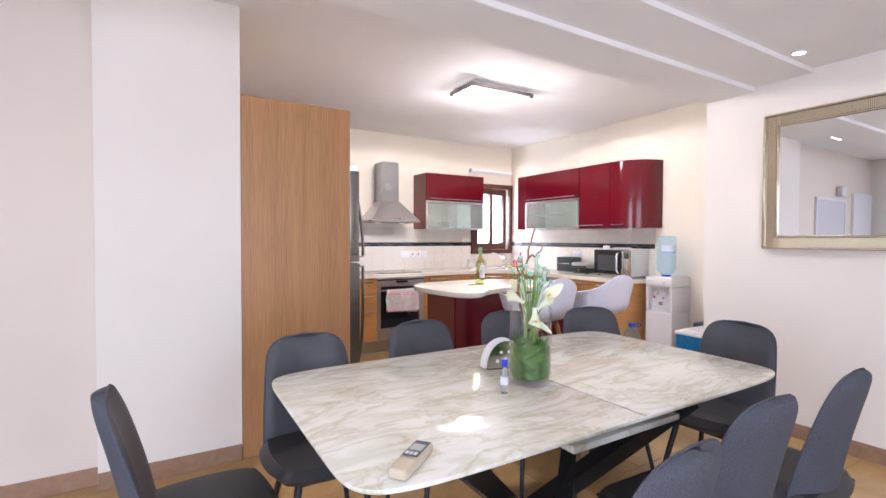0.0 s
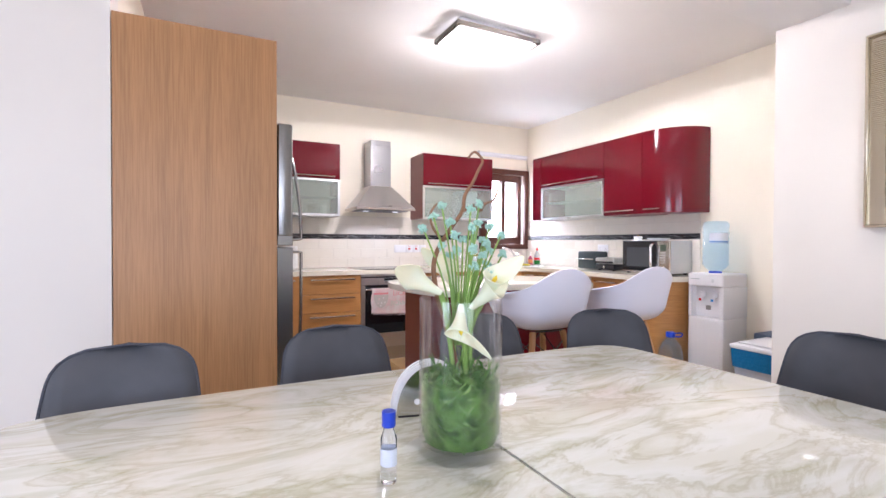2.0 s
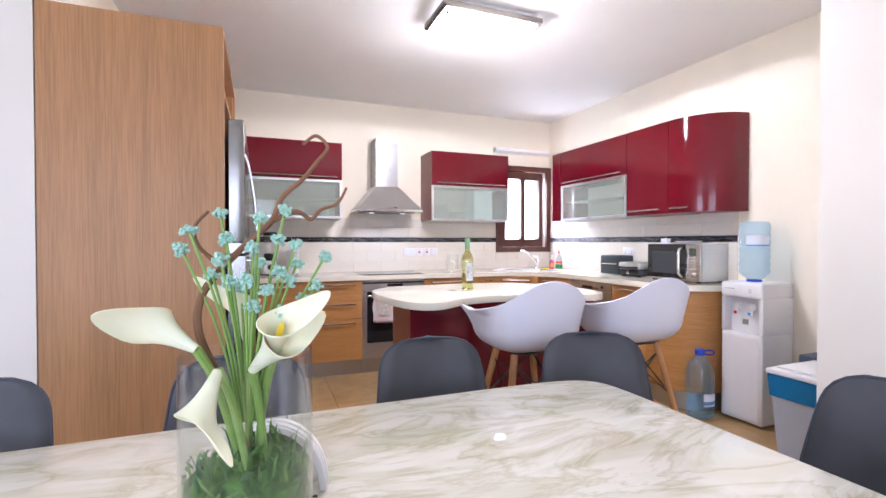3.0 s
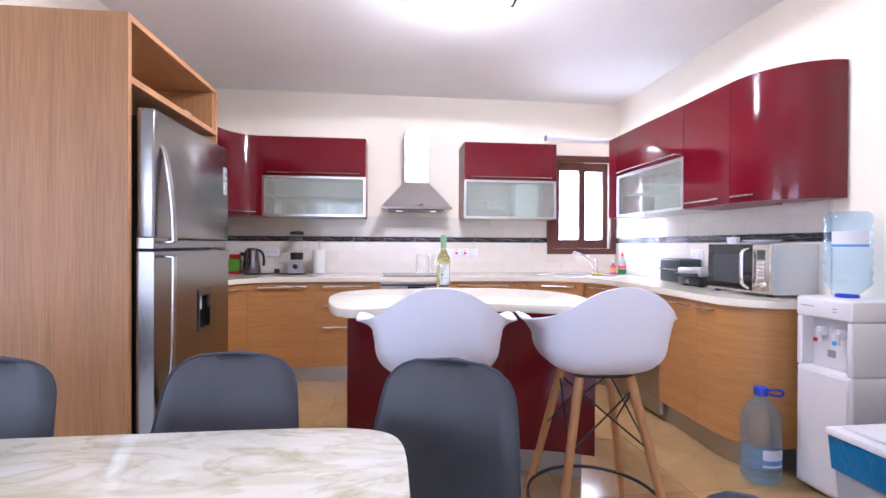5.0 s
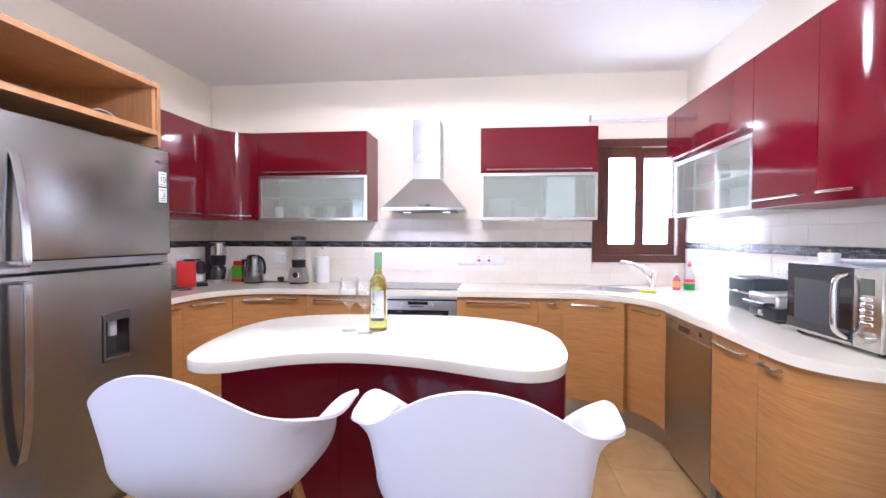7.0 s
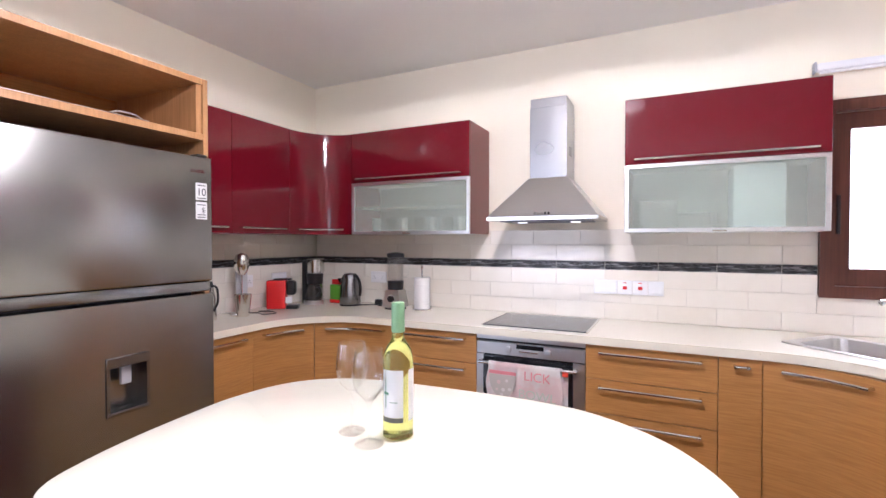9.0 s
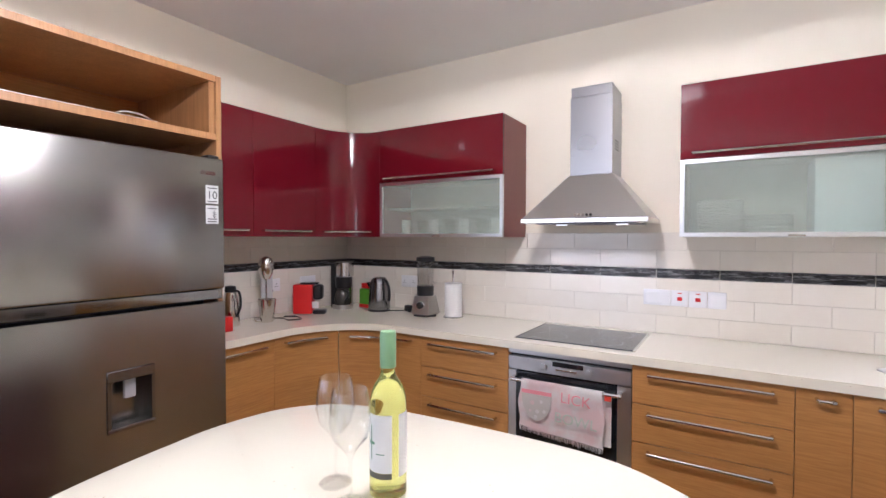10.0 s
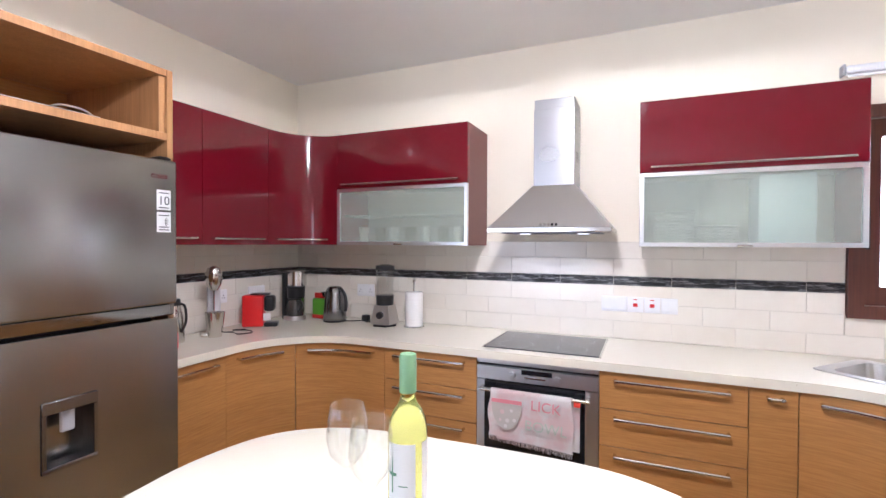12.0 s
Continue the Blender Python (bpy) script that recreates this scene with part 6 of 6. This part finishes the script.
for k in range(160):
    a, r = rng.uniform(0, 2 * math.pi), rng.uniform(0, 0.068)
    p = Vector((r * math.cos(a), r * math.sin(a), 0.14))
    q = p + Vector((rng.uniform(-0.03, 0.03), rng.uniform(-0.03, 0.03), rng.uniform(0.01, 0.045)))
    if q.xy.length > 0.074:
        q = Vector((*(q.xy * 0.074 / q.xy.length), q.z))
    blades.append((p, (p + q) / 2 + Vector((0, 0, 0.01)), q, Vector((0.0015, 0.001, 0))))
bm = bmesh.new()
for p, m_, q, w in blades:
    v = [bm.verts.new(c) for c in (p - w, p + w, m_ + w, q + w * 0.3, m_ - w)]
    bm.faces.new(v)
GRASS = material("moss_strands", (0.08, 0.22, 0.03), 0.6)
_g = GRASS.node_tree.nodes.new("ShaderNodeNewGeometry")
to(GRASS, ramp(GRASS, _g.outputs["Random Per Island"], [(0.0, (0.03, 0.11, 0.012)), (0.6, (0.08, 0.22, 0.03)), (1.0, (0.20, 0.34, 0.08))]), "Base Color")
tagged(part("moss_strands", bm, GRASS, vs, world=False, smooth=False), kind="stuff")

fl = thing("flower_arrangement", "artificial calla lilies, pale green sprigs and a twisted twig", "flowers", (VX, VY, TZ + 0.15))
STEM = material("green_stem", (0.22, 0.36, 0.08), 0.5)
PETAL = material("calla_petal", (0.80, 0.79, 0.56), 0.45)
PETAL.node_tree.nodes["Principled BSDF"].inputs["Subsurface Weight"].default_value = 0.15
SPADIX = material("yellow_spadix", (0.75, 0.55, 0.03), 0.7)
TWIG = material("brown_twig", (0.20, 0.10, 0.05), 0.7)
_n = tex(TWIG, "ShaderNodeTexNoise", 60, Detail=3.0)
bump(TWIG, _n.outputs[0], 0.8, 0.003)
BUD = material("mint_sprig", (0.36, 0.58, 0.48), 0.8)


def calla(base, tip, facing):
    """A lily whose stem runs from base to tip; its funnel opens towards facing."""
    b, t, f = Vector(base), Vector(tip), Vector(facing).normalized()
    mid = b.lerp(t, 0.55) + Vector((0, 0, 0.02))
    L = part("lily", tube([tuple(p) for p in smooth_line([b, mid, t], 8)], 0.0045, 8, 0.006), STEM, fl, "white calla lily on a green stem", world=False)
    m = (f.to_track_quat("Z", "Y")).to_matrix().to_4x4()
    m = Matrix.Translation(t) @ m

    def funnel(u, v):
        a = 2 * math.pi * u
        c = 0.5 + 0.5 * math.cos(a)
        r = 0.004 + 0.012 * v + 0.012 * v ** 4
        z = 0.098 * v * (0.55 + 0.45 * c ** 2.2)
        out = 0.022 * v ** 5 * c
        return (r * math.cos(a) + out, r * math.sin(a) * (1 - 0.35 * v ** 6 * c), z)

    part("petal", moved(sheet(funnel, 24, 12, 0.0012), m), PETAL, L, "creamy white funnel petal", world=False).location = (0, 0, 0)
    part("spadix", moved(lathe([(0, 0.005), (0.0035, 0.01), (0.004, 0.05), (0, 0.058)], 10), m), SPADIX, L, "yellow spadix", world=False)


# stems start in the moss; places are from the arrangement's base
calla((-0.01, 0.01, 0.0), (-0.055, -0.025, 0.155), (-0.75, 0.25, 0.45))
calla((0.0, -0.02, 0.0), (-0.03, -0.055, 0.135), (-0.25, -0.45, -0.75))
calla((0.02, 0.0, 0.0), (0.005, -0.03, 0.125), (0.55, -0.35, 0.6))
calla((0.01, 0.02, 0.0), (0.03, -0.035, 0.14), (0.15, -0.5, 0.8))
calla((0.0, 0.03, 0.0), (0.0, 0.02, 0.15), (-0.2, 0.4, 0.85))
twig_pts = [(0, 0.01, 0.0), (-0.03, 0.01, 0.10), (-0.055, 0.0, 0.17), (-0.05, 0.01, 0.22), (-0.01, 0.03, 0.27), (0.03, 0.05, 0.31), (0.045, 0.065, 0.345), (0.075, 0.085, 0.375), (0.098, 0.10, 0.405), (0.115, 0.11, 0.43), (0.098, 0.115, 0.448), (0.078, 0.11, 0.432)]
part("twig", tube([tuple(p) for p in smooth_line(twig_pts, 7)], 0.0055, 8, 0.0024), TWIG, fl, "twisted brown twig", world=False)
part("twig", tube([tuple(p) for p in smooth_line([(0.03, 0.05, 0.31), (0.065, 0.065, 0.325), (0.085, 0.07, 0.315), (0.10, 0.075, 0.33), (0.125, 0.08, 0.34), (0.14, 0.085, 0.365)], 6)], 0.004, 8, 0.002), TWIG, fl, "twisted brown twig", world=False)
part("twig", tube([tuple(p) for p in smooth_line([(-0.03, 0.02, 0.25), (-0.055, 0.01, 0.275), (-0.06, 0.01, 0.30), (-0.045, 0.015, 0.32)], 6)], 0.003, 8, 0.0018), TWIG, fl, "twisted brown twig", world=False)
heads = [(-0.10, -0.01, 0.31), (-0.05, 0.0, 0.30), (-0.055, -0.03, 0.27), (-0.01, -0.03, 0.285), (0.03, 0.0, 0.30), (0.055, -0.01, 0.29), (0.03, -0.03, 0.25), (-0.02, -0.045, 0.24), (-0.045, -0.02, 0.235), (0.045, -0.02, 0.235), (0.085, -0.02, 0.225), (0.01, -0.04, 0.225),
         (-0.07, 0.0, 0.245), (0.0, 0.02, 0.26), (0.06, 0.02, 0.26), (0.105, 0.01, 0.27), (-0.01, -0.035, 0.20), (0.03, -0.04, 0.19), (0.07, 0.02, 0.20), (-0.03, 0.03, 0.22), (-0.115, 0.01, 0.285), (-0.06, 0.02, 0.34), (0.0, -0.01, 0.33), (0.04, 0.01, 0.345)]
rng = random.Random(11)
for x, y, z in heads:
    x, z = x * 0.78 + 0.015, 0.195 + (z - 0.19) * 0.82
    s_ = part("sprig", tube([tuple(p) for p in smooth_line([(x * 0.1, y * 0.1 + 0.01, 0.05), (x * 0.45, y * 0.5, z * 0.62), (x, y, z)], 5)], 0.0018, 6), STEM, fl, "pale green flower sprig", world=False)
    petals = []
    for k in range(30):
        d = Vector((rng.gauss(0, 1), rng.gauss(0, 1), rng.gauss(0.3, 0.8))).normalized()
        petals.append(tube([Vector((x, y, z)), Vector((x, y, z)) + d * rng.uniform(0.005, 0.0115)], 0.0014, 5, 0.0024))
    part("flower_head", join(*petals), BUD, s_, world=False)

# napkin holder, sanitiser and phone
nh = thing("napkin_holder", "steel napkin holder with dots, full of napkins", "napkin holder", (-1.17, -3.93, TZ))
N = pose(-1.17, -3.93, TZ, 0, 0, -14)
half = [(0.082 * math.cos(a), 0.11 * math.sin(a)) for a in [math.pi * k / 20 for k in range(21)]]
for y in (-0.028, 0.026):
    part("side", moved(prism(half, 0, 0.002), N @ pose(0, y, 0.004, 90, 0, 0)), CHROME_SOFT, nh)
    for px, pz in ((-0.035, 0.03), (0.0, 0.035), (0.035, 0.03), (-0.018, 0.065), (0.018, 0.065)):
        part("dot", moved(lathe([(0, 0), (0.007, 0), (0.007, 0.0008), (0, 0.0008)], 14), N @ pose(px, y - 0.0022, pz + 0.004, 90, 0, 0)), WHITE, nh)
part("base", moved(box(-0.078, 0.078, -0.032, 0.032, 0.0005, 0.004, 0.001, 1), N), BLACK, nh)
for k in range(9):
    part("napkin", moved(prism([(x * (1.10 + 0.006 * (k % 3)), z * (1.03 + 0.012 * (k % 4))) for x, z in half], -0.0235 + 0.0048 * k, -0.0195 + 0.0048 * k), N @ pose(0, 0, 0.005, 90, 0, 0)), PAPER, nh, "folded white paper napkin")
sb = bottle("sanitiser_bottle", "small clear bottle with a blue cap", "bottle", -1.37, -4.195, TZ + 0.0005, [(0, 0), (0.012, 0), (0.0135, 0.004), (0.0135, 0.075), (0.009, 0.085), (0.0085, 0.092), (0, 0.092)], material("clear_bottle", (0.92, 0.95, 1.0), 0.05, trans=0.95, ior=1.3),
            (("cap", [(0.0105, 0.0925), (0.0115, 0.094), (0.0115, 0.118), (0, 0.119)], BLUE, "blue cap"), ("label", [(0.0137, 0.03), (0.0139, 0.03), (0.0139, 0.058), (0.0137, 0.058)], LABELB, "pale blue label")))
ph = thing("cordless_phone", "cream cordless phone with a dark display", "phone", (-1.885, -4.492, TZ))
P = pose(-1.885, -4.492, TZ, 0, 0, 38)
body = part("body", moved(box(-0.08, 0.08, -0.024, 0.024, 0.001, 0.027, 0.008, 3), P), CREAM, ph)
part("panel", moved(box(-0.015, 0.072, -0.020, 0.020, 0.0272, 0.0285, 0.0005, 1), P), material("phone_panel", (0.10, 0.11, 0.13), 0.25), ph)
part("display", moved(box(0.018, 0.052, -0.016, 0.016, 0.0287, 0.0292), P), material("phone_display", (0.42, 0.46, 0.42), 0.2), ph)
part("trim", moved(box(-0.022, -0.016, -0.021, 0.021, 0.0272, 0.0288), P), CHROME_SOFT, ph)
for k in range(3):
    part("key", moved(box(-0.006, 0.008, -0.014 + 0.011 * k, -0.006 + 0.011 * k, 0.0286, 0.030, 0.0005, 1), P), ALU, ph)

# far side of the dining room, seen in the mirror
dr = setting("door_1", box(-5.45, -4.72, YC + 0.05, YC + 0.088, 0, 2.06, 0.003, 1), WHITE)
setting("door_handle", tube([(-4.80, YC + 0.05, 1.0), (-4.80, YC + 0.01, 1.0), (-4.92, YC + 0.01, 1.0)], 0.01, 8), CHROME, dr)


def ring_xz(x0, x1, z0, z1, w, y0, y1):
    return join(box(x0, x1, y0, y1, z0, z0 + w, 0.003, 1), box(x0, x1, y0, y1, z1 - w, z1, 0.003, 1), box(x0, x0 + w, y0, y1, z0 + w, z1 - w), box(x1 - w, x1, y0, y1, z0 + w, z1 - w))



pc = thing("picture", "large pale picture in a white frame on the wall", "picture", (-3.9, YC + 0.07, 1.3))
part("frame", ring_xz(-4.45, -3.40, 1.22, 1.94, 0.04, YC + 0.06, YC + 0.089), WHITE, pc)
part("print", box(-4.41, -3.44, YC + 0.07, YC + 0.085, 1.26, 1.90), material("pale_print", (0.62, 0.62, 0.66), 0.3), pc)
wl = thing("wall_light", "white half-round wall light, switched off", "wall light", (-4.2, YC + 0.03, 2.05))
part("shade", box(-4.27, -4.13, YC - 0.01, YC + 0.089, 1.97, 2.13, 0.03, 4), WHITE, wl)
sl = thing("ceiling_spotlight", "small ceiling light with glowing glass shades", "ceiling light", (-2.35, -3.05, ZK))
part("mount", lathe([(0, -0.03), (0.06, -0.03), (0.06, -0.001), (0, -0.001)], 24), CHROME, sl, world=False)
for dx in (-0.09, 0.0, 0.09):
    part("shade", lathe([(0, -0.10), (0.03, -0.10), (0.035, -0.06), (0.015, -0.031), (0, -0.031)], 18, (dx, 0, 0)), GLOW, sl, "glowing glass shade", world=False)

# floor, wall and skirting pieces
T = 0.62
tile_mesh = to_mesh("floor_tile", box(-T / 2 + 0.0015, T / 2 - 0.0015, -T / 2 + 0.0015, T / 2 - 0.0015, -0.006, 0.0, 0.001, 1), FLOOR_TILE, False)
for i in range(-6, 4):
    for j in range(-8, 3):
        cx, cy = 1.20 + (i - 0.5) * T, -1.30 + (j - 0.5) * T
        if cx - T / 2 > XR or cy - T / 2 > 0.0 or cy < -6.2:
            continue
        o = new("floor_tile", tile_mesh)
        o.location = (cx, cy, 0)
        o.parent = floor

tile_cache = {}


def wall_tile(wall_ob, m, w, h, mat, name="wall_tile", t=0.009):
    key = (round(w, 3), round(h, 3), mat.name)
    if key not in tile_cache:
        tile_cache[key] = to_mesh(name, box(0.001, w - 0.001, -t, -0.004, 0.001, h - 0.001, 0.0012, 1), mat, False)
    o = new(name, tile_cache[key])
    o.matrix_basis = m
    o.parent = wall_ob


def tiling(wall_ob, m, a0, a1, start, cut_x=None):
    """Running bond of 30 x 10 cm tiles with a dark mosaic band, along a wall from a0 to a1."""
    bmg = moved(join(box(a0, a1, -0.004, -0.001, 0.9025, 1.09), box(a0, cut_x or a1, -0.004, -0.001, 1.09, 1.455)), m)
    setting("tile_backing", bmg, GROUT, wall_ob)
    z = 0.903
    for row, (h, kind) in enumerate(((0.101, 0), (0.101, 0), (0.101, 0), (0.053, 1), (0.101, 0), (0.095, 0))):
        end = a1 if z + h * 0.5 < 1.09 else (cut_x or a1)
        x = start + (0.15 if row % 2 else 0.0) if not kind else start
        while x < end:
            b0, b1 = max(x, a0), min(x + 0.30, end)
            if b1 - b0 > 0.01:
                wall_tile(wall_ob, m @ pose(b0, 0, z), b1 - b0, h, BANDM if kind else WALL_TILE, "mosaic_tile" if kind else "wall_tile")
            x += 0.30
        z += h


tiling(wall_north, pose(0, 0, 0), XL + 0.0095, XR - 0.0095, -2.10, WX0 - 0.002)
tiling(wall_west, pose(XL, 0, 0, 0, 0, 90), -1.53, 0.0, -1.8)
tiling(wall_east, pose(XR, 0, 0, 0, 0, -90), 0.0, 2.40, 0.0)
